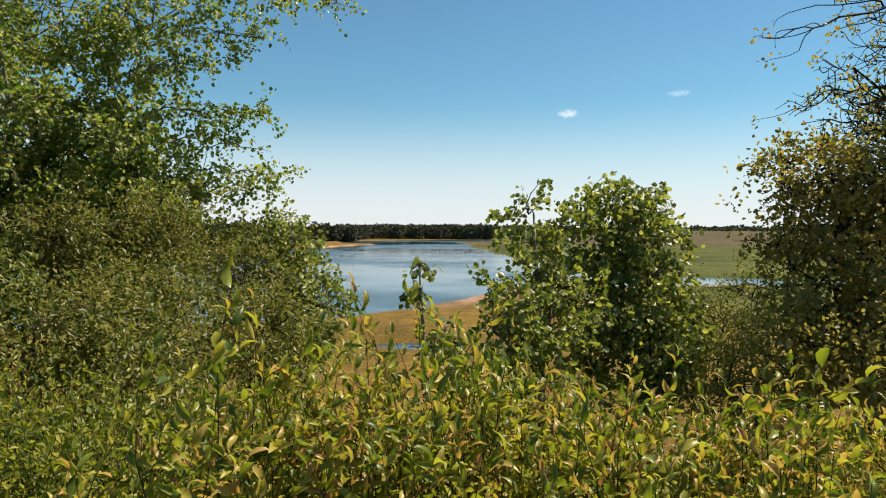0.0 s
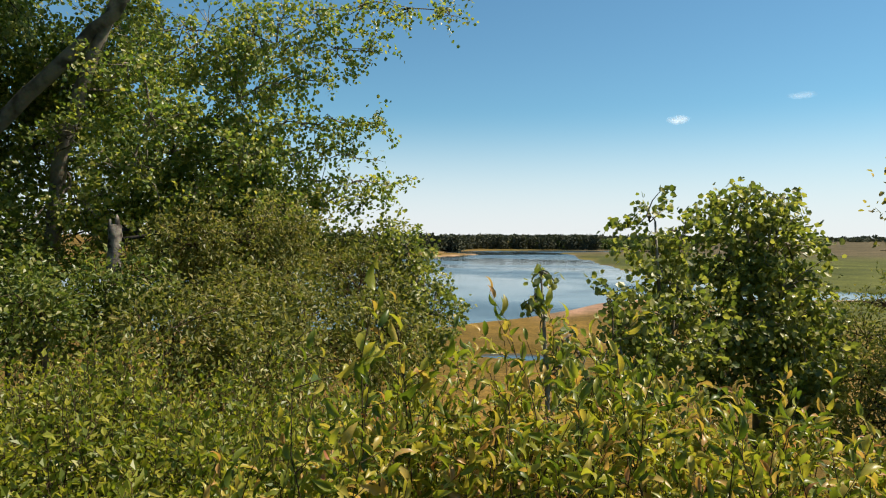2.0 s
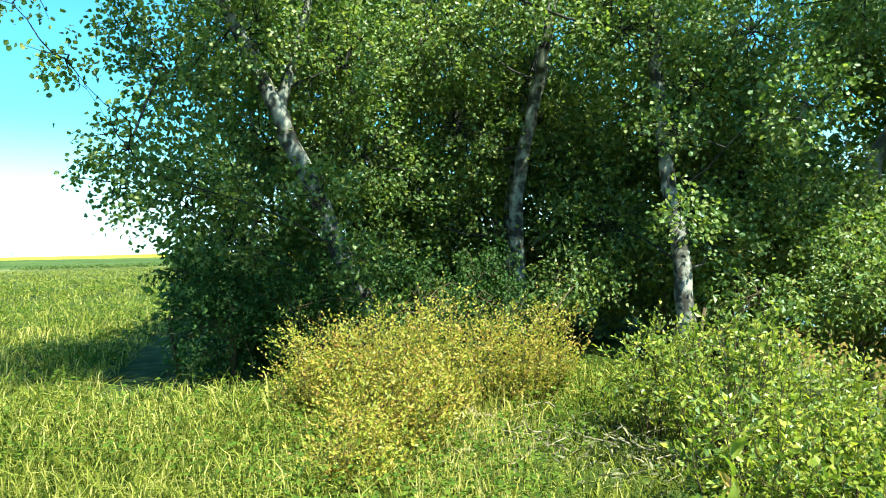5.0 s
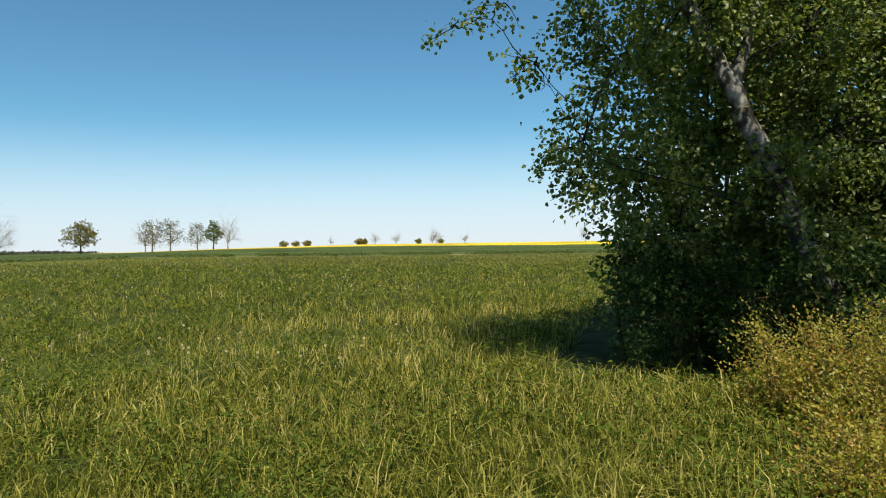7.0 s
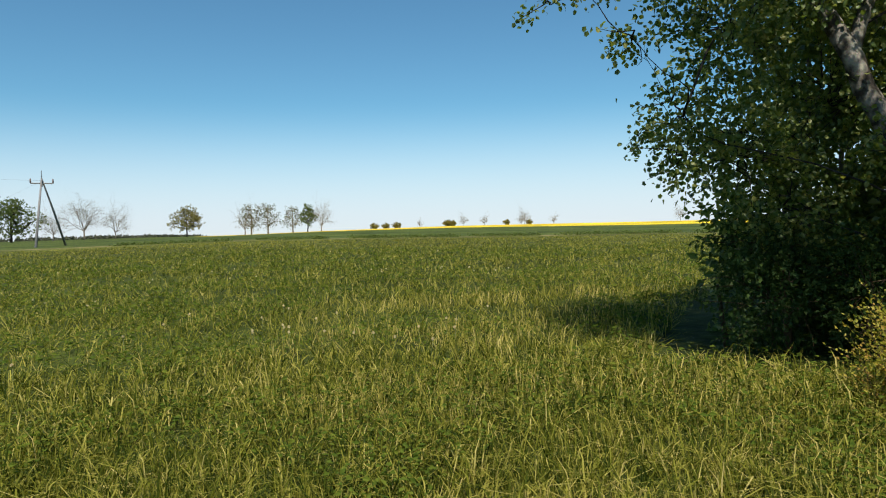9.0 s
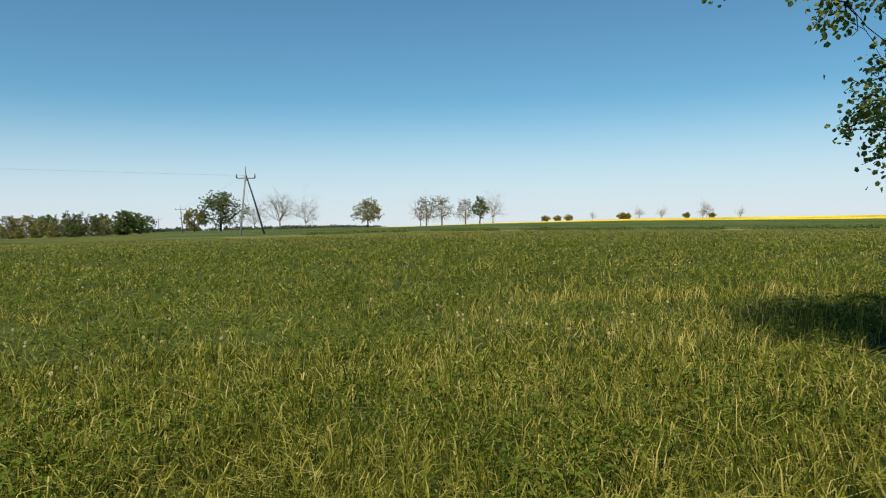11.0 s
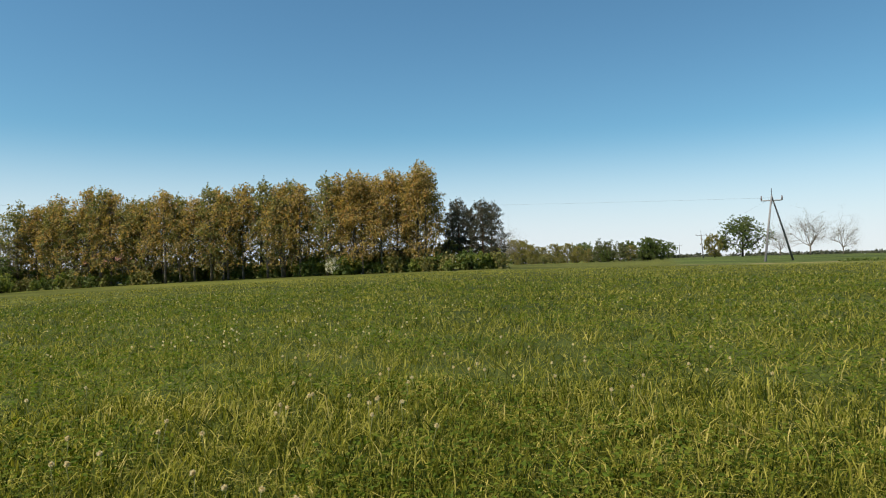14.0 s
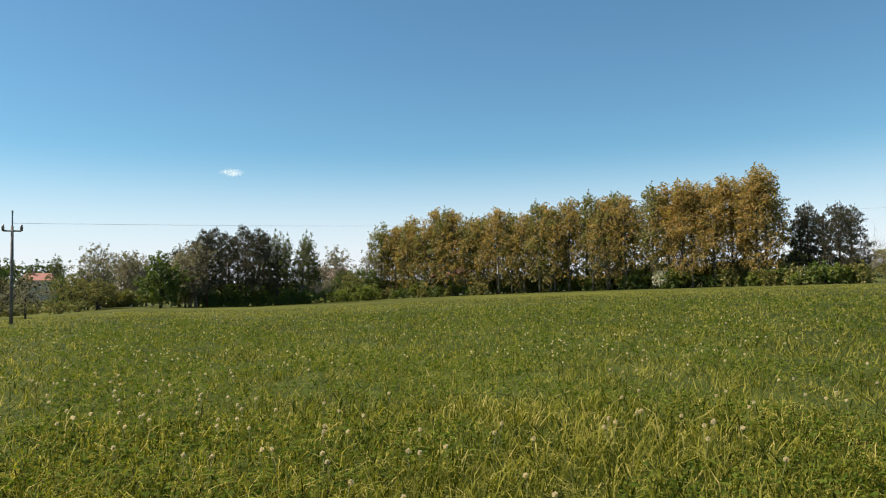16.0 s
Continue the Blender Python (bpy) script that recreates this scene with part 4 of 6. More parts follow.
def hawthorn():
    base = np.array([6.45, 7.6, land_z(6.45, 7.6)])
    ob = thing("hawthorn_tree", "gnarled hawthorn with bare dark branches and sparse leaves at the tips", "tree", at=tuple(base))
    g = Geo()
    tube(g, [(0, 0, -0.2), (-0.05, 0, 2.2), (-0.2, 0.05, 4.2), (-0.1, 0, 6.0), (0.3, 0.2, 8.5)], [0.17, 0.15, 0.13, 0.10, 0.04], 9)
    part("trunk", g.mesh("trunk", True), BARK_DARK, ob)
    gf = Geo()
    for start, end, leafy in (((-0.1, 0, 4.9), (-1.85, -0.34, 5.6), 0.5), ((-0.1, 0, 4.6), (-1.68, -0.25, 5.0), 0.03), ((-0.1, 0, 5.3), (-1.43, -0.21, 6.1), 0.5), ((-0.1, 0, 4.4), (-1.4, -0.25, 4.55), 0.0),
                              ((-0.1, 0, 5.5), (-1.01, -0.42, 6.7), 0.7), ((-0.1, 0, 5.0), (-1.5, 0.34, 5.7), 0.4), ((-0.1, 0, 4.3), (-1.5, -0.2, 4.15), 0.0), ((-0.1, 0, 4.5), (-1.6, 0.1, 4.75), 0.03),
                              ((-0.1, 0, 5.4), (-1.5, -0.6, 6.3), 0.6), ((-0.1, 0, 4.8), (-1.5, -0.5, 5.3), 0.1), ((-0.1, 0, 4.6), (-1.2, 0.2, 5.1), 0.1), ((-0.1, 0, 5.2), (-1.2, -0.1, 5.9), 0.5), ((0, 0, 5.5), (1.8, 0.8, 7.6), 1.0), ((0, 0, 5.8), (0.6, -1.6, 7.8), 1.0), ((0, 0, 6), (-0.3, 1.6, 8.0), 1.0)):
        gl, tips = Geo(), []
        start, end = np.array(start), np.array(end)
        ramify(gl, tips, start, start + (end - start) * 0.78, 0.042, 3, 5)
        part("limb", gl.mesh("limb", True), BARK_DARK, ob)
        tips = [q for q in tips if rng.random() < leafy]
        if tips:
            at = np.repeat(np.array([q[0] for q in tips]), 9, 0) + rng.normal(0, 0.045, (len(tips) * 9, 3))
            al = np.repeat(np.array([q[1] for q in tips]), 9, 0) * 4 + rng.normal(0, 0.6, (len(tips) * 9, 3))
            leaves(gf, ROUND, at, al, 0.05 * rng.uniform(0.7, 1.2, len(at)), 0.7, 0.3)
    part("crown", gf.mesh("crown"), LEAF_HAWTHORN, ob, kind="stuff")


rng = np.random.default_rng(21)
hawthorn()
tree("hawthorn_shrub", "dense dark shrub with olive leaves and rusty tops", "shrub", "shrubs at the edge of the bank",
     [[(5.2, 6.8, -2.0, 0.08), (5.0, 7.0, 0.5, 0.05)], [(4.4, 6.6, -1.8, 0.06), (4.2, 6.8, 0.6, 0.03)], [(6.2, 7.0, -1.9, 0.07), (6.0, 7.2, 1.0, 0.04)]],
     [
      (3.27, 6.62, 2.08, 0.34, 0.34, 0.34, 26), (3.67, 6.64, 2.19, 0.38, 0.38, 0.38, 33), (4.1, 6.62, 2.08, 0.52, 0.52, 0.52, 61), (3.76, 6.59, 1.64, 0.51, 0.51, 0.51, 58),
      (3.28, 6.61, 1.53, 0.25, 0.25, 0.25, 8), (4.23, 6.53, 1.32, 0.65, 0.65, 0.65, 96), (3.59, 6.45, 1.1, 0.55, 0.55, 0.55, 70), (3.77, 6.11, 0.62, 0.66, 0.66, 0.66, 101),
      (3.29, 6.16, 0.5, 0.47, 0.47, 0.47, 50), (4.48, 6.61, 1.92, 0.67, 0.67, 0.67, 101), (4.17, 6.09, 0.37, 0.75, 0.75, 0.75, 128),
     ],
     24, 0.056, 0.24, BARK_DARK, LEAF_HAWTHORN, limb=0.03, thin=2, shape=ROUND, width=0.8, up=0.3)
tree("willow_shrub", "thin pale willow shrub with narrow leaves", "shrub", "willows on the bank",
     [[(4.2, 8.8, -2.9, 0.04), (4.1, 8.8, -0.5, 0.02)], [(3.6, 8.0, -2.6, 0.04), (3.6, 8.1, -0.6, 0.02)]],
     [
      (3.9, 8.54, 0.72, 0.47, 0.47, 0.47, 40), (3.37, 8.11, 0.35, 0.44, 0.44, 0.44, 36), (3.65, 7.55, 0.25, 0.5, 0.5, 0.5, 44), (3.02, 7.39, 0.03, 0.41, 0.41, 0.41, 30),
      (4.29, 8.34, 0.95, 0.31, 0.31, 0.31, 18), (3.12, 6.91, -0.1, 0.52, 0.52, 0.52, 49), (3.14, 8.41, 0.52, 0.3, 0.3, 0.3, 16),
     ],
     34, 0.062, 0.28, BARK_STEM, LEAF_WILLOW, limb=0.018, width=0.4, thin=2)
tree("poplar_sapling", "young poplar with glossy round leaves", "tree", "poplar saplings on the bank",
     [[(2.1, 7.7, -2.3, 0.05), (2.1, 7.65, 0, 0.04), (1.98, 7.72, 1.9, 0.012)], [(2.2, 7.7, -1, 0.03), (2.3, 7.7, 1.95, 0.01)]],
     [
      (1.96, 7.74, 1.86, 0.32, 0.32, 0.32, 23), (2.24, 7.66, 1.51, 0.41, 0.41, 0.41, 38), (1.8, 7.67, 1.38, 0.43, 0.43, 0.43, 43), (2.28, 7.65, 0.87, 0.6, 0.6, 0.6, 82),
      (1.65, 7.4, 0.76, 0.54, 0.54, 0.54, 66), (2.51, 7.58, 0.43, 0.4, 0.4, 0.4, 37), (2.06, 7.5, 0.12, 0.59, 0.59, 0.59, 80), (2.29, 7.75, 1.96, 0.2, 0.2, 0.2, 9),
      (2.5, 7.16, 0.14, 0.45, 0.45, 0.45, 46),
     ],
     28, 0.070, 0.24, BARK_GREY, LEAF_POPLAR, 0.018, width=0.9, thin=2, shape=ROUND, up=0.25, scatter=0.2)
tree("poplar_sapling", "young forked poplar with open top", "tree", "poplar saplings on the bank",
     [[(1.0, 6.8, -1.9, 0.04), (1.0, 6.8, 0.2, 0.03), (0.92, 6.92, 1.75, 0.01)], [(1.0, 6.8, -0.2, 0.025), (1.2, 7.1, 1.55, 0.01)], [(0.9, 6.7, -0.5, 0.02), (0.47, 6.56, 1.0, 0.008)]],
     [
      (0.87, 6.93, 1.8, 0.15, 0.15, 0.15, 6), (1.2, 7.18, 1.63, 0.21, 0.21, 0.21, 9), (1.01, 7.11, 1.27, 0.31, 0.31, 0.31, 22), (1.26, 6.97, 0.87, 0.36, 0.36, 0.36, 29),
      (0.8, 6.53, 0.86, 0.22, 0.22, 0.22, 11), (0.96, 6.51, 0.48, 0.39, 0.39, 0.39, 34), (0.5, 6.16, 0.64, 0.23, 0.23, 0.23, 12), (0.47, 6.56, 1.02, 0.09, 0.09, 0.09, 6),
      (0.39, 5.97, 0.37, 0.31, 0.31, 0.31, 21),
     ],
     28, 0.070, 0.24, BARK_GREY, LEAF_POPLAR, 0.018, width=0.9, thin=2, shape=ROUND, up=0.25, scatter=0.2)
tree("poplar_sapling", "small slim poplar shoot", "tree", "poplar saplings on the bank",
     [[(-0.1, 4.75, -0.95, 0.025), (-0.12, 4.78, 0.6, 0.018), (-0.17, 4.78, 1.35, 0.006)]],
     [
      (-0.17, 4.78, 1.33, 0.06, 0.06, 0.06, 5), (-0.2, 4.78, 1.19, 0.06, 0.06, 0.06, 4), (-0.16, 4.78, 1.03, 0.1, 0.1, 0.1, 5), (-0.01, 4.78, 0.87, 0.14, 0.14, 0.14, 5),
      (0.11, 4.88, 0.76, 0.14, 0.14, 0.14, 6), (-0.05, 4.68, 0.71, 0.16, 0.16, 0.16, 6),
     ],
     8, 0.062, 0.10, BARK_GREY, LEAF_POPLAR, 0.014, width=0.9, thin=2, shape=ROUND, up=0.25)


# ---- meadow grass ----
def clear_of(x, y):
    """True where the meadow is open: not under the thicket, the shrubs or the bank."""
    z, water, s, d, yaw = land(x, y)
    thicket = (x < -8.3) & (y > -2.0) & (y < 60) & (x > -40)
    near = np.degrees(np.arctan2(-(x + 0.3), y + 0.15))
    shrubs = (near > -90) & (near < 56) & (y > -0.3)
    return z, (~thicket) & (~shrubs) & (s < 0.5), d, yaw


def spread(n, r0, r1, power, y0, y1):
    """Points round the camera's place, thinning outwards."""
    u = rng.random(n)
    e = 2 - power
    r = (r0 ** e + u * (r1 ** e - r0 ** e)) ** (1 / e)
    a = np.radians(rng.uniform(y0, y1, n))
    return -0.6 - r * np.sin(a), -1.0 + r * np.cos(a), r


def blade_mesh(name, x, y, z, h, w, lean, fine):
    """Blades that bend over; the fine ones in three faces, the rest in one."""
    n = len(x)
    a = rng.uniform(0, 2 * np.pi, n)
    side = np.stack([np.cos(a), np.sin(a), np.zeros(n)], 1) * w[:, None]
    root = np.stack([x, y, z - 0.02], 1)
    mid = root + np.stack([lean[:, 0] * h * 0.4, lean[:, 1] * h * 0.4, h * 0.62], 1)
    tip = root + np.stack([lean[:, 0] * h * 1.25, lean[:, 1] * h * 1.25, h * np.clip(1 - 0.4 * np.abs(lean).sum(1), 0.3, 1)], 1)
    v = np.stack([root - side, root + side, mid - side * 0.8, mid + side * 0.8, tip], 1).reshape(-1, 3)
    near, away = np.arange(n)[fine] * 5, np.arange(n)[~fine] * 5
    t = np.concatenate([(np.array([(0, 1, 3), (0, 3, 2), (2, 3, 4)])[None] + near[:, None, None]).reshape(-1, 3), np.array([(0, 1, 4)]) + away[:, None]])
    return mesh_of(name, v, t)


def grass_material(name, stops, tufts):
    m, nodes, links, bsdf = material(name)
    geo = nodes.new("ShaderNodeNewGeometry")
    r1 = ramp(nodes, stops)
    value = geo.outputs["Random Per Island"]
    for scale, amount in tufts:
        n1 = noise_node(nodes, links, scale, 3.0)
        mth = nodes.new("ShaderNodeMath")
        mth.operation = "MULTIPLY_ADD"
        mth.inputs[1].default_value, mth.inputs[2].default_value = amount, -amount * 0.52
        add = nodes.new("ShaderNodeMath")
        add.operation = "ADD"
        links.new(n1.outputs[0], mth.inputs[0])
        links.new(mth.outputs[0], add.inputs[0])
        links.new(value, add.inputs[1])
        value = add.outputs[0]
    links.new(value, r1.inputs[0])
    links.new(r1.outputs[0], bsdf.inputs["Base Color"])
    bsdf.inputs["Roughness"].default_value = 0.6
    bsdf.inputs["Specular IOR Level"].default_value = 0.05
    tr = nodes.new("ShaderNodeBsdfTranslucent")
    links.new(mix_colour(nodes, links, "MULTIPLY", 1.0, r1.outputs[0], (1.4, 1.4, 0.6)), tr.inputs["Color"])
    mx = nodes.new("ShaderNodeMixShader")
    mx.inputs[0].default_value = 0.35
    links.new(bsdf.outputs[0], mx.inputs[1])
    links.new(tr.outputs[0], mx.inputs[2])
    links.new(mx.outputs[0], nodes["Material Output"].inputs[0])
    return m


def grass():
    # tufts of seven blades
    x, y, r = spread(60000, 2.3, 85, 1.55, 48, 250)
    x, y, r = np.repeat(x, 7), np.repeat(y, 7), np.repeat(r, 7)
    gap = 0.06 * (np.maximum(r, 4) / 4) ** 0.55
    x, y = x + rng.normal(0, 1, len(x)) * gap, y + rng.normal(0, 1, len(x)) * gap
    z, ok, d, yaw = clear_of(x, y)
    x, y, z, r, yaw = x[ok], y[ok], z[ok], r[ok], yaw[ok]
    # trodden short grass round the standing place
    x2, y2, r2 = spread(46000, 0.12, 6.0, 1.25, 0, 360)
    z2, water, s2, d2, yaw2 = land(x2, y2)
    ok = (s2 < 0.6) & ((r2 < 2.5) | ~clear_of(x2, y2)[1])
    x, y, z, r, yaw = np.append(x, x2[ok]), np.append(y, y2[ok]), np.append(z, z2[ok]), np.append(r, r2[ok]), np.append(yaw, yaw2[ok])
    n = len(x)
    patch = wave(x, y, 0.5, 11.0) * 0.6 + wave(x, y, 2.6, 12.0) * 0.5
    path = np.exp(-((np.hypot(x + 4.9, y - 1.4)) / 1.3) ** 2)
    h = (0.21 + 0.04 * smooth(150, 115, yaw) + 0.07 * patch + rng.normal(0, 0.06, n)) * (1 - 0.65 * path)
    tall = rng.random(n) < 0.06
    h = np.clip(h * np.where(tall, 1.4, 1.0), 0.06, 0.7) * (1 - 0.35 * smooth(25, 75, r)) * (0.4 + 0.6 * smooth(0.3, 2.6, r))
    w = (0.0034 + 0.0026 * rng.random(n)) * (np.maximum(r, 5) / 5) ** 0.74
    lean = rng.normal(0.0, 0.72, (n, 2)) * np.where(tall, 0.5, 1.0)[:, None] + np.array([-0.10, -0.04])
    m = grass_material("grass_blade", [(0.0, (0.022, 0.037, 0.005)), (0.26, (0.068, 0.085, 0.010)), (0.55, (0.178, 0.180, 0.023)), (0.85, (0.335, 0.305, 0.066)), (1.0, (0.48, 0.40, 0.14))], ((0.45, 0.4), (2.6, 0.55), (8.0, 0.6)))
    solid("meadow_grass", blade_mesh("meadow_grass", x, y, z, h, w, lean, r < 8.5), m, "tall green meadow grass bending in tufts", "grass", "stuff")
    # straw-coloured stalks standing among the green at the thicket end of the meadow
    x, y, r = spread(22000, 2.2, 16, 1.5, 60, 150)
    z, ok, d, yaw = clear_of(x, y)
    ok &= wave(x, y, 0.9, 41.0) + 0.4 * wave(x, y, 0.35, 42.0) + rng.normal(0, 0.3, len(x)) > 0.1 + 0.9 * smooth(112, 140, yaw)
    x, y, z, r = x[ok], y[ok], z[ok], r[ok]
    n = len(x)
    straw = grass_material("straw_stalk", [(0.0, (0.25, 0.235, 0.045)), (0.5, (0.41, 0.345, 0.085)), (1.0, (0.58, 0.46, 0.19))], ((1.2, 0.3),))
    solid("straw_stalks", blade_mesh("straw_stalks", x, y, z, rng.uniform(0.15, 0.38, n), (0.0026 + 0.002 * rng.random(n)) * (np.maximum(r, 5) / 5) ** 0.6, rng.normal(0, 0.34, (n, 2)), np.ones(n, bool)),
          straw, "pale straw stalks among the green grass", "grass", "stuff")


rng = np.random.default_rng(22)
grass()


def weeds():
    n = 120000
    x, y, r = spread(n, 2.4, 45, 1.62, 55, 250)
    z, ok, d, yaw = clear_of(x, y)
    ok &= wave(x, y, 1.1, 21.0) + 0.5 * wave(x, y, 3.3, 22.0) > -0.05
    x, y, z, r = x[ok], y[ok], z[ok], r[ok]
    g = Geo()
    at = np.stack([x, y, z + rng.uniform(0.05, 0.27, len(x))], 1)
    al = rng.normal(0, 1, at.shape)
    al[:, 2] = rng.uniform(-0.1, 0.5, len(x))
    leaves(g, RHOMB, at, al, (0.035 + 0.02 * rng.random(len(x))) * (np.maximum(r, 5) / 5) ** 0.5, 0.6, 0.75)
    mat = leaf_material("clover_leaf", [(0.055, 0.088, 0.011), (0.088, 0.124, 0.015), (0.13, 0.155, 0.02)], 0.35, 0.8, 0.35, 0.1)
    solid("clover_patch", g.mesh("clover_patch"), mat, "clover and broad weeds among the grass", "weeds", "stuff")


weeds()


def dandelions():
    head, nodes, links, bsdf = material("seed_head")
    bsdf.inputs["Base Color"].default_value = (0.86, 0.73, 0.43, 1)
    bsdf.inputs["Specular IOR Level"].default_value = 0.0
    bsdf.inputs["Roughness"].default_value = 0.9
    tr = nodes.new("ShaderNodeBsdfTranslucent")
    tr.inputs["Color"].default_value = (0.72, 0.64, 0.42, 1)
    mx = nodes.new("ShaderNodeMixShader")
    mx.inputs[0].default_value = 0.6
    links.new(bsdf.outputs[0], mx.inputs[1])
    links.new(tr.outputs[0], mx.inputs[2])
    links.new(mx.outputs[0], nodes["Material Output"].inputs[0])
    stalk = plain_material("dandelion_stalk", (0.12, 0.16, 0.04), (0.18, 0.15, 0.06), 8, 0.6)
    ob = thing("dandelion", "dandelion with round white seed head in the meadow", "dandelion", "dandelions in the meadow")
    g = Geo()
    tube(g, [(0, 0, -0.02), (0.01, 0.0, 0.2), (0.0, 0.01, 0.34)], [0.0025, 0.0022, 0.002], 5)
    part("stalk", g.mesh("stalk", True), stalk, ob)
    g = Geo()
    leaves(g, RHOMB, np.tile([0, 0, 0.345], (56, 1)), unit(56), 0.021, 0.45, 0.0)
    part("seed_head", g.mesh("seed_head"), head, ob, "fluffy white seed head")
    x, y, r = spread(2000, 3.2, 45, 1.35, 108, 245)
    keep = (wave(x, y, 2.2, 31.0) + 0.6 * smooth(135, 190, land(x, y)[4]) + rng.normal(0, 0.35, len(x))) > 0.55
    x, y, r = x[keep], y[keep], r[keep]
    z, ok, d, yaw = clear_of(x, y)
    x, y, z, r = x[ok], y[ok], z[ok], r[ok]
    order = np.argsort(r)
    first = True
    far_g = Geo()
    for k, i in enumerate(order):
        s = rng.uniform(0.75, 1.1)
        if k < 230:
            m = pose(x[i], y[i], z[i], rng.normal(0, 6), rng.normal(0, 6), rng.uniform(0, 360))
            if first:
                ob.matrix_basis, first = m, False
            else:
                copy_thing(ob, m)
        else:
            leaves(far_g, RHOMB, np.tile([x[i], y[i], z[i] + 0.33 * s], (14, 1)), unit(14), 0.026, 0.6, 0.0)
    solid("dandelion_heads", far_g.mesh("dandelion_heads"), head, "white dandelion seed heads across the far meadow", "dandelions", "stuff")


dandelions()


# ---- trees across the fields ----
LEAF_OLD = leaf_material("birch_leaf", [(0.055, 0.07, 0.02), (0.10, 0.115, 0.035), (0.16, 0.16, 0.05)], 0.3, 0.6)
LEAF_BLOSSOM = leaf_material("blossom", [(0.10, 0.13, 0.04), (0.30, 0.29, 0.22), (0.60, 0.57, 0.50), (0.70, 0.67, 0.62)], 0.3, 0.7)


PLACED = set()


def place(ob, spots, sizes=(0.9, 1.12)):
    """The first spot takes the thing itself, the others take copies."""
    assert spots
    for yaw, d in spots:
        p = on_land(yaw, d)
        s = rng.uniform(*sizes)
        if ob.name not in PLACED:
            PLACED.add(ob.name)
            ob.location, ob.rotation_euler, ob.scale = (p[0], p[1], p[2] - 0.1), (0, 0, rng.uniform(0, 6.28)), (s, s, s)
        else:
            c = copy_thing(ob, pose(p[0], p[1], p[2] - 0.1, 0, 0, rng.uniform(0, 360)))
            c.scale = (s, s, s * rng.uniform(0.95, 1.05))


def belt_poplar(label, height, wide, leaf_mat, thick, bark=BARK_BELT):
    """Pale trunk, steep limbs, upright narrow lobes of small leaves."""
    lobes = []
    for k in range(18):
        s = (k + rng.uniform(-0.3, 0.3)) / 17
        z = height * (0.2 + 0.74 * max(s, 0))
        a = k * 2.4 + rng.uniform(-0.5, 0.5)
        q = wide * (0.95 - 0.45 * s) * rng.uniform(0.5, 1.15)
        r = wide * rng.uniform(0.34, 0.52) * (1.1 - 0.35 * s)
        lobes.append((q * math.cos(a), q * math.sin(a), z, r, r, r * 1.9, int(thick * (0.35 + 1.0 * s))))
    return tree("belt_poplar", label, "tree", "poplars of the windbreak", [[(0, 0, -0.2, 0.2), (0.15, 0.1, height * 0.4, 0.15), (-0.1, 0.1, height * 0.75, 0.09), (0, 0, height * 0.98, 0.03)]],
                lobes, 10, 0.31, 0.75, bark, leaf_mat, limb=0.05, width=0.8, up=0.2, twig=0.016, thin=4, hollow=0.15, far=True)


def windbreak():
    a, b = polar(171.3, 101), polar(203, 139)
    kinds = [belt_poplar("tall poplar with golden-brown spring leaves", 14.8, 3.1, LEAF_BELT, 30), belt_poplar("poplar with rusty yellow crown", 13.5, 3.0, LEAF_BELT, 25),
             belt_poplar("poplar with thin grey-green crown", 13.6, 2.6, LEAF_BELT_GREEN, 19), belt_poplar("poplar with olive-yellow crown", 12.6, 2.9, LEAF_BELT_GREEN, 23)]
    spots = [[], [], [], []]
    for row, n in ((0.0, 30), (4.5, 22)):
        for k in range(n):
            s = (k + 0.9 * rng.random()) / (n - 0.1)
            p = a + (b - a) * s + np.array([0.2, -1.0]) * (row + rng.uniform(0, 1.6))
            d = np.hypot(p[0] + 0.6, p[1] + 1)
            yaw = math.degrees(math.atan2(-(p[0] + 0.6), p[1] + 1)) % 360
            kind = 0 if s < 0.18 else (1, 3, 1, 2)[k % 4] if row == 0 else (2, 1, 3)[k % 3]
            if s > 0.93:
                kind = (1, 3)[k % 2]
            spots[kind].append((yaw, d))
    for ob, sp in zip(kinds, spots):
        place(ob, sp, (0.96, 1.03) if ob is kinds[0] else (0.96, 1.14))


rng = np.random.default_rng(23)
windbreak()


def bush(label, group, mat, size=1.0, leaf=0.36, thick=12):
    lobes = [(rng.uniform(-0.9, 0.9) * size, rng.uniform(-0.9, 0.9) * size, rng.uniform(0.5, 1.3) * size, 0.8 * size, 0.8 * size, 0.7 * size, thick) for _ in range(6)]
    return tree("field_bush", label, "bush", group, [[(0, 0, -0.1, 0.06), (0.1, 0, 1.0 * size, 0.03)]], lobes, 10, leaf, 0.35, BARK_STEM, mat, limb=0.03, width=0.75, up=0.4, thin=9, far=True)


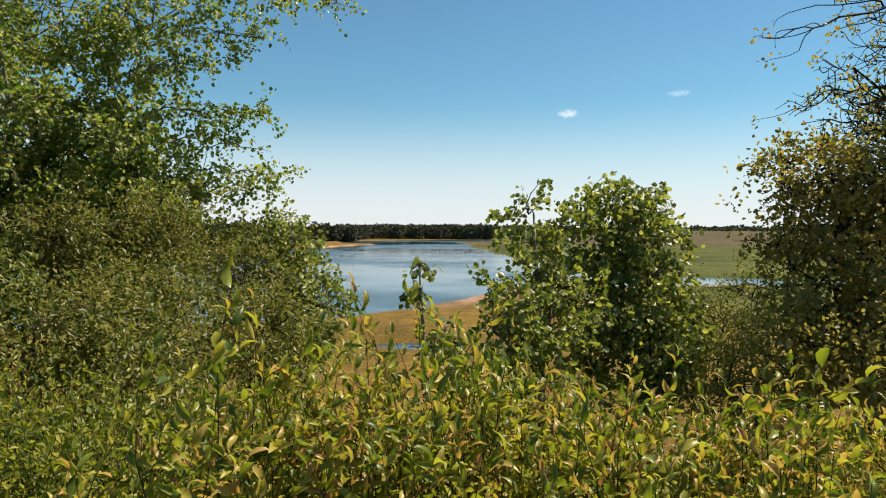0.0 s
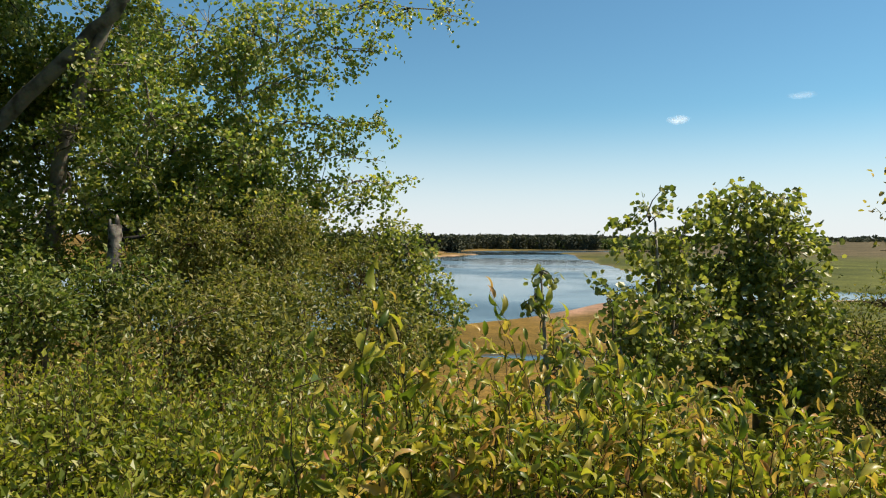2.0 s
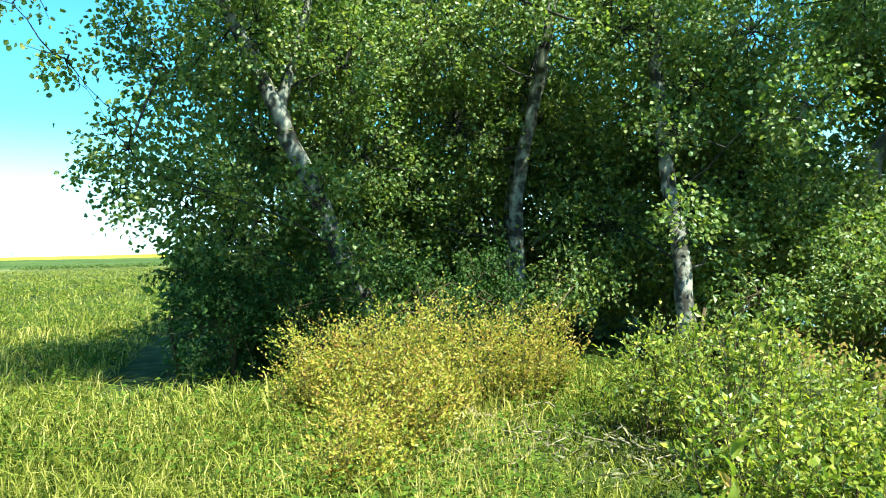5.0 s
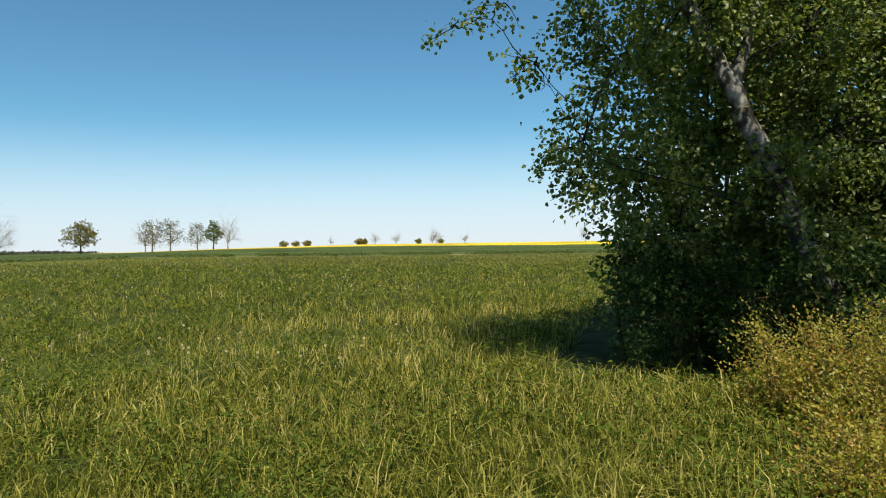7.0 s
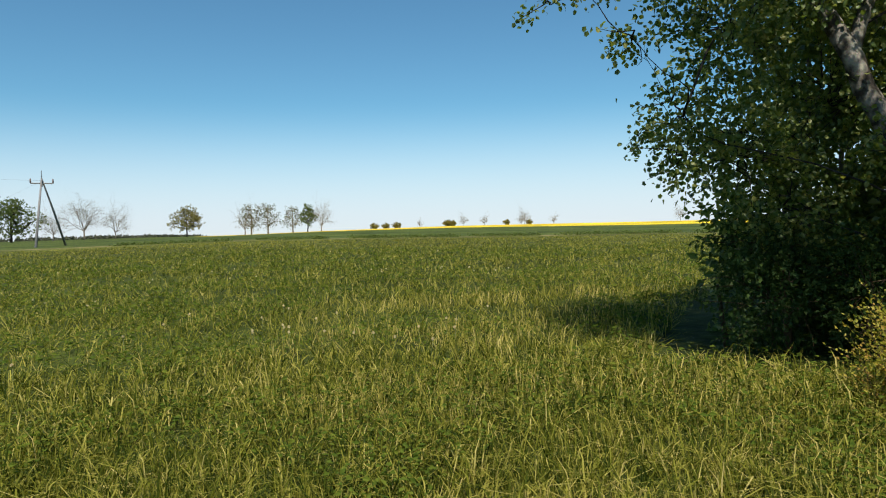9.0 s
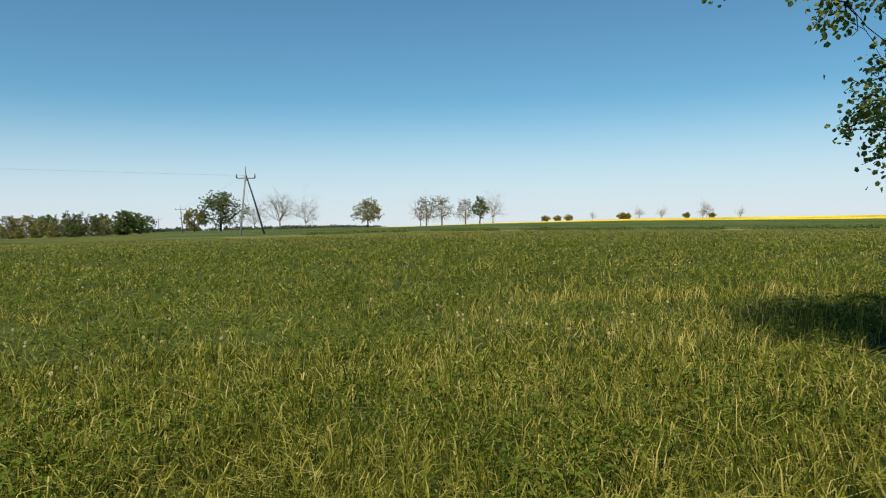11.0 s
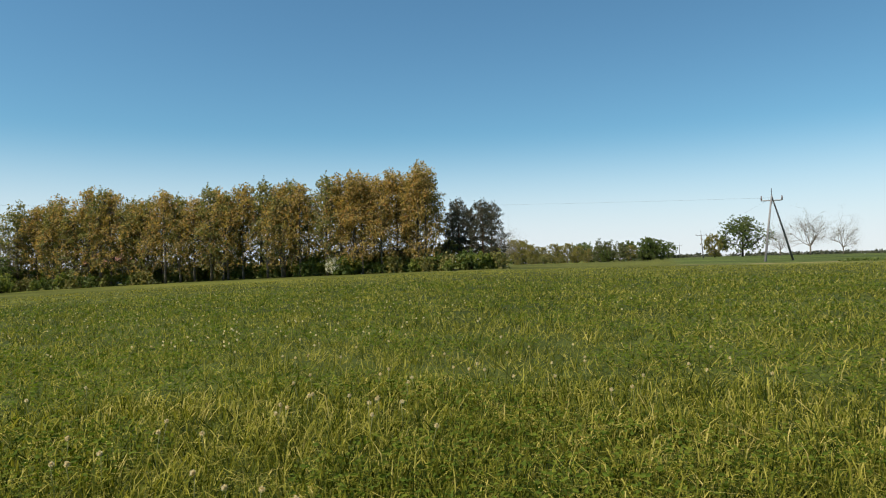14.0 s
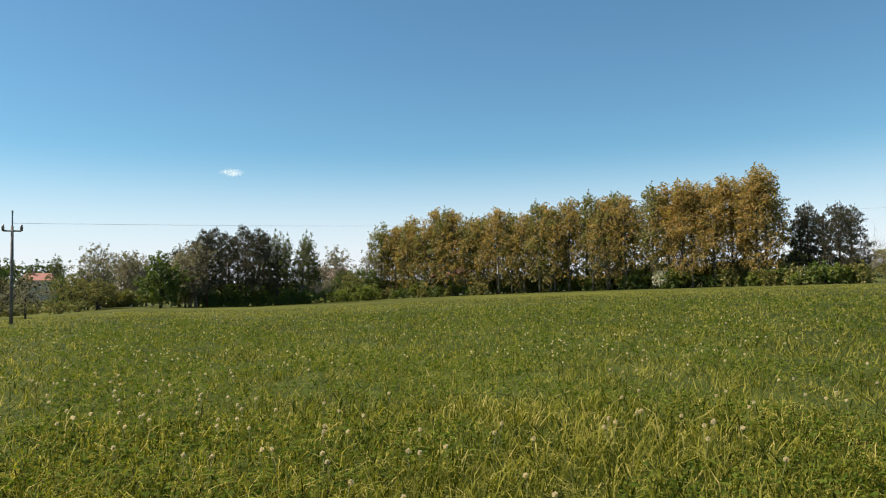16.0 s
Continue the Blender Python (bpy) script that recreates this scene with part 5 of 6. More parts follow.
def undergrowth():
    kinds = [bush("bright green bush at the foot of the poplars", "bushes under the windbreak", LEAF_UNDER, 1.25), bush("olive bush under the poplars", "bushes under the windbreak", LEAF_BELT_GREEN, 1.5),
             bush("dark green bush under the poplars", "bushes under the windbreak", LEAF_OAK, 1.3)]
    sp = [[], [], []]
    for k, s in enumerate(np.linspace(0, 1, 60)):
        yaw = 166.5 + 40 * s + rng.uniform(-0.4, 0.4)
        d = 97 + 38 * np.clip((yaw - 171) / 32, 0, 1) + rng.uniform(-1.5, 2.5)
        sp[(0, 1, 0, 2)[k % 4]].append((yaw, d))
    tall = bush("tall olive bush between the poplar trunks", "bushes under the windbreak", LEAF_BELT_GREEN, 2.3, 0.48, 17)
    tall_green = bush("tall green bush between the poplar trunks", "bushes under the windbreak", LEAF_UNDER, 2.1, 0.48, 17)
    st, sg = [], []
    for yaw in np.arange(170.5, 206, 1.25):
        (st if rng.random() < 0.6 else sg).append((yaw + rng.uniform(-0.4, 0.4), 102 + 38 * np.clip((yaw - 171) / 32, 0, 1) + rng.uniform(0, 5)))
    for yaw in (167, 169, 213, 215, 217, 211, 219, 221):
        sg.append((yaw, 108 if yaw < 200 else 122))
    place(tall, st, (0.8, 1.3))
    place(tall_green, sg, (0.7, 1.1))
    for ob, q in zip(kinds, sp):
        place(ob, q, (0.6, 1.25))


undergrowth()


def pine(label, height, group, thick=23):
    lobes = []
    for k in range(17):
        s = (k + rng.uniform(-0.3, 0.3)) / 16
        z = height * (0.22 + 0.74 * max(s, 0))
        a = k * 2.4 + rng.uniform(-0.5, 0.5)
        q = height * 0.19 * (1.0 - 0.7 * s) * rng.uniform(0.5, 1.3)
        w = height * (0.075 + 0.075 * (1 - s)) * rng.uniform(0.7, 1.3)
        lobes.append((q * math.cos(a), q * math.sin(a), z, w * 1.15, w * 1.15, 0.42 + 0.02 * height, thick))
    return tree("pine_tree", label, "tree", group, [[(0, 0, -0.2, 0.2), (0.1, 0.05, height * 0.5, 0.14), (0, 0, height * 0.98, 0.03)]], lobes, 13, 0.30, 0.5, BARK_PINE, LEAF_PINE, limb=0.05, width=0.45, up=0.2, droop=-0.5, thin=9, hollow=0.1, far=True)


def pines():
    a, b = pine("dark pine with layered boughs", 10.1, "pines beside the field", 21), pine("tall dark pine with open crown", 12.8, "pines beside the field")
    place(a, [(167.6, 104), (168.6, 107), (169.6, 105), (170.2, 109), (166.9, 108), (218.3, 124), (219.0, 126)], (0.9, 1.05))
    place(b, [(216.6, 122), (215.3, 125), (214.0, 123), (213.4, 128), (217.6, 127), (212.6, 124), (215.9, 128), (214.7, 130), (217.0, 119), (213.0, 121)], (0.86, 1.04))


pines()


def roundtree(name, label, group, height, wide, mat, bark, leaf=0.4, per=10, thick=26, stem=0.3, lobes_n=11, thin=3):
    lobes = []
    for k in range(lobes_n):
        a, s = k * 2.4, (k + 0.5) / lobes_n
        a += rng.uniform(-0.6, 0.6)
        q = wide * 0.5 * math.sin(math.pi * (0.15 + 0.8 * s)) * 0.75 * rng.uniform(0.6, 1.3)
        f = rng.uniform(0.75, 1.3)
        lobes.append((q * math.cos(a), q * math.sin(a), height * (stem + (0.93 - stem) * s) + rng.uniform(-0.04, 0.04) * height, wide * 0.28 * f, wide * 0.28 * f, height * 0.2 * f, int(thick * f)))
    return tree(name, label, "tree", group, [[(0, 0, -0.2, 0.028 * height), (0.1, 0, height * 0.35, 0.02 * height), (0, 0.1, height * 0.9, 0.004 * height)]], lobes, per, leaf, 0.5, bark, mat, limb=0.011 * height, width=0.75, up=0.3, thin=thin, twig=0.02, hollow=0.2, far=True)


def bare_tree(label, group, height, wide, buds):
    """A leafless crown: limbs fan up from a short trunk and fork; small buds at the tips."""
    ob = thing("budding_tree", label, "tree", group)
    g = Geo()
    fork = height * 0.26
    tube(g, [(0, 0, -0.2), (0.05, 0, fork * 0.5), (0, 0.05, fork)], [0.024 * height, 0.019 * height, 0.017 * height], 7)
    part("trunk", g.mesh("trunk", True), BARK_GREY, ob)
    tips = []
    for k in range(8):
        a, s = k * 2.4 + rng.uniform(-0.4, 0.4), (k + 0.5) / 8
        q = wide * 0.42 * math.sqrt(1 - 0.85 * s)
        gl = Geo()
        end = np.array([q * math.cos(a), q * math.sin(a), height * (0.40 + 0.38 * s)])
        ramify(gl, tips, np.array([0, 0, fork * rng.uniform(0.8, 1.0)]), end, 0.0095 * height, 2, 7, 0.09, 0.65, 0.45, 4)
        part("limb", gl.mesh("limb", True), BARK_GREY, ob)
    at = np.repeat(np.array([q[0] for q in tips]), buds, 0)
    at = at + rng.normal(0, 0.05 * height, at.shape)
    gf = Geo()
    leaves(gf, RHOMB, at, rng.normal(0, 1, at.shape), 0.015 * height, 0.7, 0.3)
    part("crown", gf.mesh("crown"), LEAF_BUD, ob, kind="stuff")
    return ob


def skyline_trees():
    oak = roundtree("oak_tree", "broad dark green oak on the skyline", "", 15.3, 16, LEAF_OAK, BARK_DARK, 0.42, 15, 58, 0.24, 15)
    place(oak, [(147.2, 288)], (1, 1.001))
    low = roundtree("maple_tree", "small green tree beside the oak", "", 8.5, 7.5, LEAF_OLIVE, BARK_DARK, 0.5, 12, 26, 0.2)
    place(low, [(149.2, 286)], (1, 1.001))
    bare = bare_tree("grey budding tree with fine bare twigs", "budding trees on the skyline", 15.5, 13.5, 4)
    place(bare, [(142.6, 286)], (1, 1.001))
    thin = bare_tree("slim budding tree with fine bare twigs", "budding trees on the skyline", 11.0, 8.4, 4)
    place(thin, [(140.5, 284), (144.6, 284), (131.0, 280), (124.9, 278)], (0.9, 1.0))
    maple = roundtree("maple_tree", "yellow-green maple on the skyline", "", 10.8, 12, LEAF_OLIVE, BARK_DARK, 0.34, 13, 50, 0.3, 13)
    place(maple, [(135.4, 282)], (1, 1.001))
    pair = roundtree("budding_tree", "tall tree in thin grey-green leaf", "budding trees on the skyline", 12.5, 9.5, LEAF_OLD, BARK_GREY, 0.24, 10, 26, 0.26, 13, 1)
    place(pair, [(130.5, 280), (129.2, 281), (127.2, 279)], (0.85, 1.0))
    green = roundtree("ash_tree", "dark green tree on the skyline", "", 10, 6.5, LEAF_OAK, BARK_DARK, 0.4, 12, 26, 0.4)
    place(green, [(126.0, 279)], (1, 1.001))
    small = bare_tree("small bare tree on the field crest", "trees on the field crest", 7.5, 5.2, 6)
    place(small, [(116.7, 352), (113.0, 356), (111.3, 360), (108.2, 350), (107.9, 352), (105.5, 365), (95.5, 340)], (0.5, 1.0))
    crest = bush("round dark bush on the field crest", "bushes on the field crest", LEAF_OLIVE, 2.0, 0.45, 30)
    place(crest, [(114.4, 345), (113.9, 346), (109.4, 350), (107.5, 352), (120.5, 350), (119.6, 351), (118.7, 350)], (0.7, 1.0))


skyline_trees()


def middle_wood():
    a = roundtree("field_tree", "dark green tree of the small wood", "trees of the small wood", 8.6, 8, LEAF_OAK, BARK_DARK, 0.7, 10, 13, 0.15)
    b = roundtree("field_tree", "grey-green tree of the small wood", "trees of the small wood", 8.2, 7, LEAF_OLD, BARK_GREY, 0.62, 9, 13, 0.15)
    c = pine("dark pine of the small wood", 9, "trees of the small wood")
    sa, sb, sc = [], [], []
    for yaw in np.arange(152.6, 167.5, 0.55):
        (sa if rng.random() < 0.6 else sb).append((yaw + rng.uniform(-0.2, 0.2), rng.uniform(295, 340)))
    sc += [(156.1, 322), (161.4, 330)]
    sb += [(157.9, 296), (157.3, 298), (164.0, 260), (163.2, 265)]
    place(a, sa + [(157.6, 292), (154.6, 300), (154.0, 300)], (0.45, 1.1))
    place(b, sb, (0.4, 1.1))
    bare = bare_tree("bare grey tree beside the small wood", "trees of the small wood", 9.5, 8.0, 3)
    place(bare, [(165.7, 205), (166.2, 212)], (0.85, 1.05))
    brown = roundtree("field_tree", "brownish budding tree of the small wood", "trees of the small wood", 8.8, 8, LEAF_OLIVE, BARK_GREY, 0.5, 11, 20, 0.15)
    place(brown, [(163.6, 250), (164.4, 255), (162.6, 262), (158.9, 300), (155.6, 305), (161.6, 262), (160.6, 275), (165.0, 236), (159.8, 285)], (0.75, 1.05))
    low = bush("olive bush before the small wood", "bushes before the small wood", LEAF_BELT_GREEN, 1.6, 0.4, 16)
    place(low, [(yaw, 190 + 14 * math.sin(yaw * 5)) for yaw in np.arange(161.4, 167.4, 1.1)], (0.5, 1.0))
    place(c, sc, (0.7, 0.95))


middle_wood()


def orchard():
    garden = "garden trees by the houses"
    a = roundtree("orchard_tree", "low spreading garden tree in fresh leaf", garden, 6.4, 6.5, LEAF_BELT_GREEN, BARK_DARK, 0.32, 10, 18, 0.3, 13)
    b = roundtree("orchard_tree", "olive-green garden tree by the houses", garden, 7.4, 5.4, LEAF_OAK, BARK_DARK, 0.32, 10, 19, 0.28, 13)
    c = roundtree("garden_tree", "dense green garden tree", garden, 7.9, 6.4, LEAF_OAK, BARK_DARK, 0.40, 12, 27, 0.16, 14)
    d = roundtree("garden_tree", "brownish budding garden tree", garden, 9.0, 6.0, LEAF_BUD, BARK_GREY, 0.28, 9, 28, 0.2, 12, 2)
    far_trees = roundtree("garden_tree", "dark tree behind the houses", garden, 13.5, 11, LEAF_OAK, BARK_DARK, 0.65, 11, 22, 0.1, 12)
    birch = roundtree("birch_tree", "slender birch with airy green crown", "birches beside the pines", 12.0, 4.4, LEAF_OLD, BARK_ASPEN, 0.28, 10, 28, 0.1, 15, 3)
    place(a, [(226.2, 112), (225.6, 120), (224.8, 116), (205.8, 127), (230.9, 112)], (0.6, 0.82))
    place(b, [(225.4, 124), (227.0, 122), (206.2, 138), (205.0, 138), (204.0, 136), (224.6, 126), (218.6, 118)], (0.68, 0.95))
    place(c, [(220.4, 112), (231.6, 112)], (0.92, 1.05))
    place(d, [(224.7, 122), (222.2, 146), (221.4, 149), (223.0, 150), (222.8, 144), (206.8, 142), (218.2, 119), (203.6, 141), (217.8, 117), (219.0, 122)], (0.9, 1.15))
    place(far_trees, [(230.9, 215), (230.2, 225), (232, 210), (228.9, 262), (227.6, 262)], (0.72, 0.9))
    e = roundtree("orchard_tree", "low bare fruit tree with dark crooked branches", garden, 3.8, 5.0, LEAF_BUD, BARK_DARK, 0.22, 8, 14, 0.3, 9, 1)
    place(e, [(229.3, 82), (230.9, 90)], (0.9, 1.05))
    place(birch, [(211.5, 124), (210.9, 126), (209.5, 125), (212.2, 129), (209.0, 128), (227.4, 165)], (0.85, 1.0))
    scrub = bush("low olive bush at the garden edge", "bushes at the garden edge", LEAF_BELT_GREEN, 1.2, 0.36, 13)
    place(scrub, [(yaw, 106 + 5 * math.sin(yaw * 3)) for yaw in np.arange(226.2, 233, 0.8)], (0.45, 0.8))
    dark = bush("dark bush under the pines", "bushes under the pines", LEAF_OAK, 1.4, 0.34, 22)
    place(scrub, [(yaw, 138) for yaw in np.arange(222.3, 224.9, 0.35)], (1.1, 1.35))
    place(dark, [(yaw, 121) for yaw in (209.2, 210.0, 211.0, 212.0, 212.9, 213.8, 214.7, 215.6, 216.4, 217.1)], (0.6, 1.0))
    fresh = bush("fresh green bush at the field edge", "bushes at the garden edge", LEAF_UNDER, 1.7, 0.32, 26)
    place(fresh, [(208.2, 126), (207.0, 124), (206.2, 122), (205.0, 124), (204.0, 130)], (0.7, 1.05))
    blossom = bush("bush in white blossom before the poplars", "", LEAF_BLOSSOM, 1.5, 0.26, 34)
    place(blossom, [(179.7, 106)], (1.0, 1.001))


orchard()


WHITE_EAVE = 0.35 - on_land(223.35, 150)[2]
RED_EAVE = 2.3 - on_land(228.6, 240)[2]


def houses():
    wall = plain_material("render_wall", (0.55, 0.48, 0.38), (0.62, 0.55, 0.44), 1.5, 0.9)
    red = plain_material("red_roof_tile", (0.27, 0.115, 0.085), (0.34, 0.155, 0.12), 2.5, 0.8)
    brown = plain_material("brown_roof_tile", (0.16, 0.11, 0.09), (0.22, 0.16, 0.13), 2.5, 0.8)
    white = plain_material("white_frame", (0.75, 0.75, 0.72), (0.8, 0.8, 0.78), 3, 0.6)
    glass = plain_material("dark_glass", (0.03, 0.035, 0.04), (0.05, 0.055, 0.06), 1, 0.1)

    clay = plain_material("clay_wall", (0.26, 0.17, 0.11), (0.33, 0.23, 0.15), 1.5, 0.9)

    def house(label, yaw, d, w, dep, h, roof_h, roof, turn, skin):
        p = on_land(yaw, d)
        ob = thing("house", label, "house", "houses beyond the field", at=(p[0], p[1], p[2] - 0.1))
        ob.rotation_euler = (0, 0, radians(turn))
        g = Geo()
        box(g, (-w / 2, -dep / 2, 0), (w / 2, dep / 2, h))
        part("wall", g.mesh("wall"), skin, ob)
        g = Geo()
        o = 0.5
        lo = [(-w / 2 - o, -dep / 2 - o, h - 0.1), (w / 2 + o, -dep / 2 - o, h - 0.1), (w / 2 + o, dep / 2 + o, h - 0.1), (-w / 2 - o, dep / 2 + o, h - 0.1)]
        ridge = [(-w / 2 + 1.6, 0, h + roof_h), (w / 2 - 1.6, 0, h + roof_h)]
        g.add(lo + ridge, [(0, 1, 5), (0, 5, 4), (2, 3, 4), (2, 4, 5), (1, 2, 5), (3, 0, 4), (0, 3, 2), (0, 2, 1)])
        rf = part("roof", g.mesh("roof"), roof, ob)
        g = Geo()
        box(g, (1.0, 0.6, h + roof_h * 0.4), (1.6, 1.2, h + roof_h + 0.7))
        part("chimney", g.mesh("chimney"), clay, rf)
        for side in (-1, 1):
            for k in range(3):
                x = (k - 1) * w * 0.3
                y = side * (dep / 2 + 0.02)
                g = Geo()
                box(g, (x - 0.65, y - 0.04, h - 1.9), (x + 0.65, y + 0.04, h - 0.5))
                win = part("window", g.mesh("window"), white, ob)
                g = Geo()
                box(g, (x - 0.52, y - 0.06, h - 1.78), (x + 0.52, y + 0.06, h - 0.62))
                part("pane", g.mesh("pane"), glass, win)

    house("low house with hipped red tile roof", 228.6, 240, 9.5, 8, RED_EAVE, 2.1, red, 50, wall)
    house("house with hipped brown roof among trees", 207.3, 195, 12, 9, 5.6, 2.6, brown, 35, clay)
    house("small white outbuilding behind garden trees", 223.35, 150, 6.5, 5, WHITE_EAVE, 0.5, white, 50, white)
    house("house with red roof behind the windbreak", 197.0, 170, 11, 8, 4.5, 2.6, red, 15, wall)
    house("small pale house with brown roof behind the wood", 164.2, 345, 7, 6, 3.0, 1.6, brown, 0, wall)


houses()


# ---- power line ----
HIDDEN = 13.0 - on_land(190, 152)[2]


def power_line():
    wood = plain_material("weathered_pole", (0.09, 0.08, 0.07), (0.16, 0.14, 0.12), 4, 0.85)
    concrete = plain_material("concrete_pole", (0.13, 0.13, 0.13), (0.19, 0.185, 0.18), 3, 0.9)
    steel = plain_material("galvanised_arm", (0.16, 0.17, 0.18), (0.22, 0.23, 0.24), 5, 0.5, 0, 0.6)
    porcelain = plain_material("insulator", (0.10, 0.06, 0.05), (0.14, 0.09, 0.07), 5, 0.3)

    def arm(ob, z, w, turn):
        c, s = math.cos(radians(turn)) * w, math.sin(radians(turn)) * w
        g = Geo()
        tube(g, [(-c, -s, z), (c, s, z)], 0.07, 4)
        bar = part("crossarm", g.mesh("crossarm"), steel, ob)
        for k in (-1, 1):
            g = Geo()
            tube(g, [(k * c, k * s, z), (k * c, k * s, z + 0.25), (k * c, k * s, z + 0.5)], [0.09, 0.11, 0.06], 7)
            part("insulator", g.mesh("insulator", True), porcelain, bar)
        g = Geo()
        tube(g, [(0, 0, z), (0, 0, z + 1.2), (0, 0, z + 1.6)], [0.06, 0.05, 0.07], 6)
        part("top_pin", g.mesh("top_pin"), steel, ob)

    def pole(label, yaw, d, h, w, mat, turn, lean=0.0, r=0.13):
        p = on_land(yaw, d)
        ob = thing("power_pole", label, "power pole", "poles of the power line", at=(p[0], p[1], p[2]))
        ob.rotation_euler = (0, radians(lean), radians(yaw))
        g = Geo()
        tube(g, [(0, 0, -0.3), (0, 0, h * 0.5), (0, 0, h)], [r * 1.15, r, r * 0.75], 8)
        part("pole", g.mesh("pole", True), mat, ob)
        arm(ob, h - 0.4, w, turn)
        return p

    p2 = pole("dark wooden power pole with crossarm in the meadow", 230.15, 63, 7.7, 0.62, wood, 0)
    pole("leaning thin power pole on the skyline", 150.05, 232, 7.8, 1.5, concrete, 0, -4, 0.16)
    pole("far power pole beside the wood", 151.8, 430, 7.8, 1.5, concrete, 0, 0, 0.2)
    hidden = pole("power pole behind the poplars", 190, 152, HIDDEN, 0.9, wood, 0)
    # A-shaped pole of two leaning legs
    left, right = on_land(145.7, 112), on_land(143.75, 124)
    mid = (left + right) / 2
    ob = thing("power_pylon", "tall A-shaped concrete power pylon in the field", "power pylon", at=tuple(mid))
    top = np.array([polar(145.15, 117)[0], polar(145.15, 117)[1], mid[2] + 10.1]) - mid
    for foot in (left - mid, right - mid):
        g = Geo()
        tube(g, [foot - np.array([0, 0, 0.4]), (foot + top) / 2, top], [0.19, 0.16, 0.12], 8)
        part("leg", g.mesh("leg", True), concrete, ob)
    g = Geo()
    tube(g, [top + np.array([0, 0, -1.2]), top + np.array([0, 0, 1.2])], [0.12, 0.05], 6)
    part("mast", g.mesh("mast"), steel, ob)
    a = radians(145)
    c = np.array([math.cos(a), math.sin(a), 0]) * 1.45
    g = Geo()
    tube(g, [top - c - np.array([0, 0, 0.7]), top + c - np.array([0, 0, 0.7])], 0.10, 4)
    bar = part("crossarm", g.mesh("crossarm"), steel, ob)
    for k in (-1, 1):
        q = top + k * c - np.array([0, 0, 0.7])
        g = Geo()
        tube(g, [q, q + np.array([0, 0, 0.3]), q + np.array([0, 0, 0.7])], [0.10, 0.12, 0.07], 7)
        part("insulator", g.mesh("insulator", True), porcelain, bar)
    # wires
    wire = plain_material("wire", (0.12, 0.13, 0.14), (0.16, 0.17, 0.18), 5, 0.5)
    peak = mid + top
    ends = [(p2 + np.array([0, 0, 7.9]), hidden + np.array([0, 0, HIDDEN])), (hidden + np.array([0, 0, HIDDEN]), peak - np.array([0, 0, 0.3])),
            (peak - np.array([0, 0, 0.3]), on_land(150.05, 232) + np.array([0, 0, 8.0]))]
    for u, v in ends:
        s = np.linspace(0, 1, 15)[:, None]
        line = u + (v - u) * s
        line[:, 2] -= 0.35 * 4 * (s * (1 - s))[:, 0]
        g = Geo()
        tube(g, line, 0.010, 4)
        ob = new("power_wire", g.mesh("power_wire"))
        ob.data.materials.append(wire)
        tagged(ob, "thin sagging power wire between poles", "power wire", "wires of the power line")


power_line()


# ---- hedge line, far woods, clouds ----
def hedge_line():
    g = Geo()
    for yaw in np.arange(84, 141, 0.22):
        if wave(np.array([yaw]), np.array([0.0]), 1.6, 3.0)[0] < -0.15:
            continue
        p = on_land(yaw + rng.uniform(-0.1, 0.1), 95 + rng.uniform(-1, 1.5))
        n = 34
        at = p + rng.normal(0, 1, (n, 3)) * np.array([0.35, 0.35, 0.10]) + np.array([0, 0, 0.22 if yaw < 126 else 0.12])
        leaves(g, RHOMB, at, rng.normal(0, 1, (n, 3)), 0.25, 0.7, 0.3)
    solid("field_hedge", g.mesh("field_hedge"), LEAF_OAK, "low weedy strip along the field track", "hedge", "stuff")


hedge_line()


def far_woods():
    def wood(name, label, spots, clump, count, wide, mat):
        g = Geo()
        for x, y, h in spots:
            z = land_z(x, y)
            k = int(count)
            u = rng.random(k)
            r = wide * (0.35 + 0.65 * np.sin(np.pi * (0.12 + 0.8 * u))) * rng.uniform(0.5, 1, k)
            a = rng.uniform(0, 6.28, k)
            at = np.stack([x + r * np.cos(a), y + r * np.sin(a), z + 0.3 + h * u], 1)
            leaves(g, RHOMB, at, rng.normal(0, 1, (k, 3)), clump * rng.uniform(0.7, 1.3, k), 0.9, 0.2)
            tube(g, [(x, y, z - 0.3), (x, y, z + h * 0.6)], [0.25, 0.05], 4)
        solid(name, g.mesh(name), mat, label, "wood", "stuff")

    spots = []
    for k in range(330):
        x = rng.uniform(-330, 45)
        y0 = 600 if x > -72 else 486
        if x < -75:
            y0 = 300 + 1.7 * min(110, abs(x + 185))
        spots.append((x, y0 + rng.uniform(0, 45), rng.uniform(9.5, 12.5)))
    for k in range(40):
        spots.append((rng.uniform(-78, -66), rng.uniform(490, 600), rng.uniform(9, 11.5)))
    wood("far_wood", "dark mixed wood along the far lake shore", spots, 2.1, 105, 4.3, LEAF_FAR)
    spots = [(rng.uniform(-30, 90), rng.uniform(610, 660), rng.uniform(7, 10)) for _ in range(60)]
    wood("shore_wood", "green trees at the head of the lake", spots, 2.0, 80, 4.2, LEAF_OAK)
    spots = []
    for k in range(700):
        a = radians(rng.uniform(-6, 48))
        r = rng.uniform(1250, 1500)
        spots.append((r * math.sin(a), r * math.cos(a), rng.uniform(3, 6)))
    wood("horizon_wood", "blue-dark woods along the horizon", spots, 5.0, 16, 11.0, LEAF_FAR)
    spots = []
    for k in range(190):
        yaw = rng.uniform(134, 155)
        q = polar(yaw, rng.uniform(560, 640))
        spots.append((q[0], q[1], rng.uniform(0.4, 2.4) * min(1, (yaw - 132) / 8)))
    wood("field_wood", "dark line of trees beyond the fields", spots, 1.8, 24, 4.0, LEAF_FAR)


far_woods()


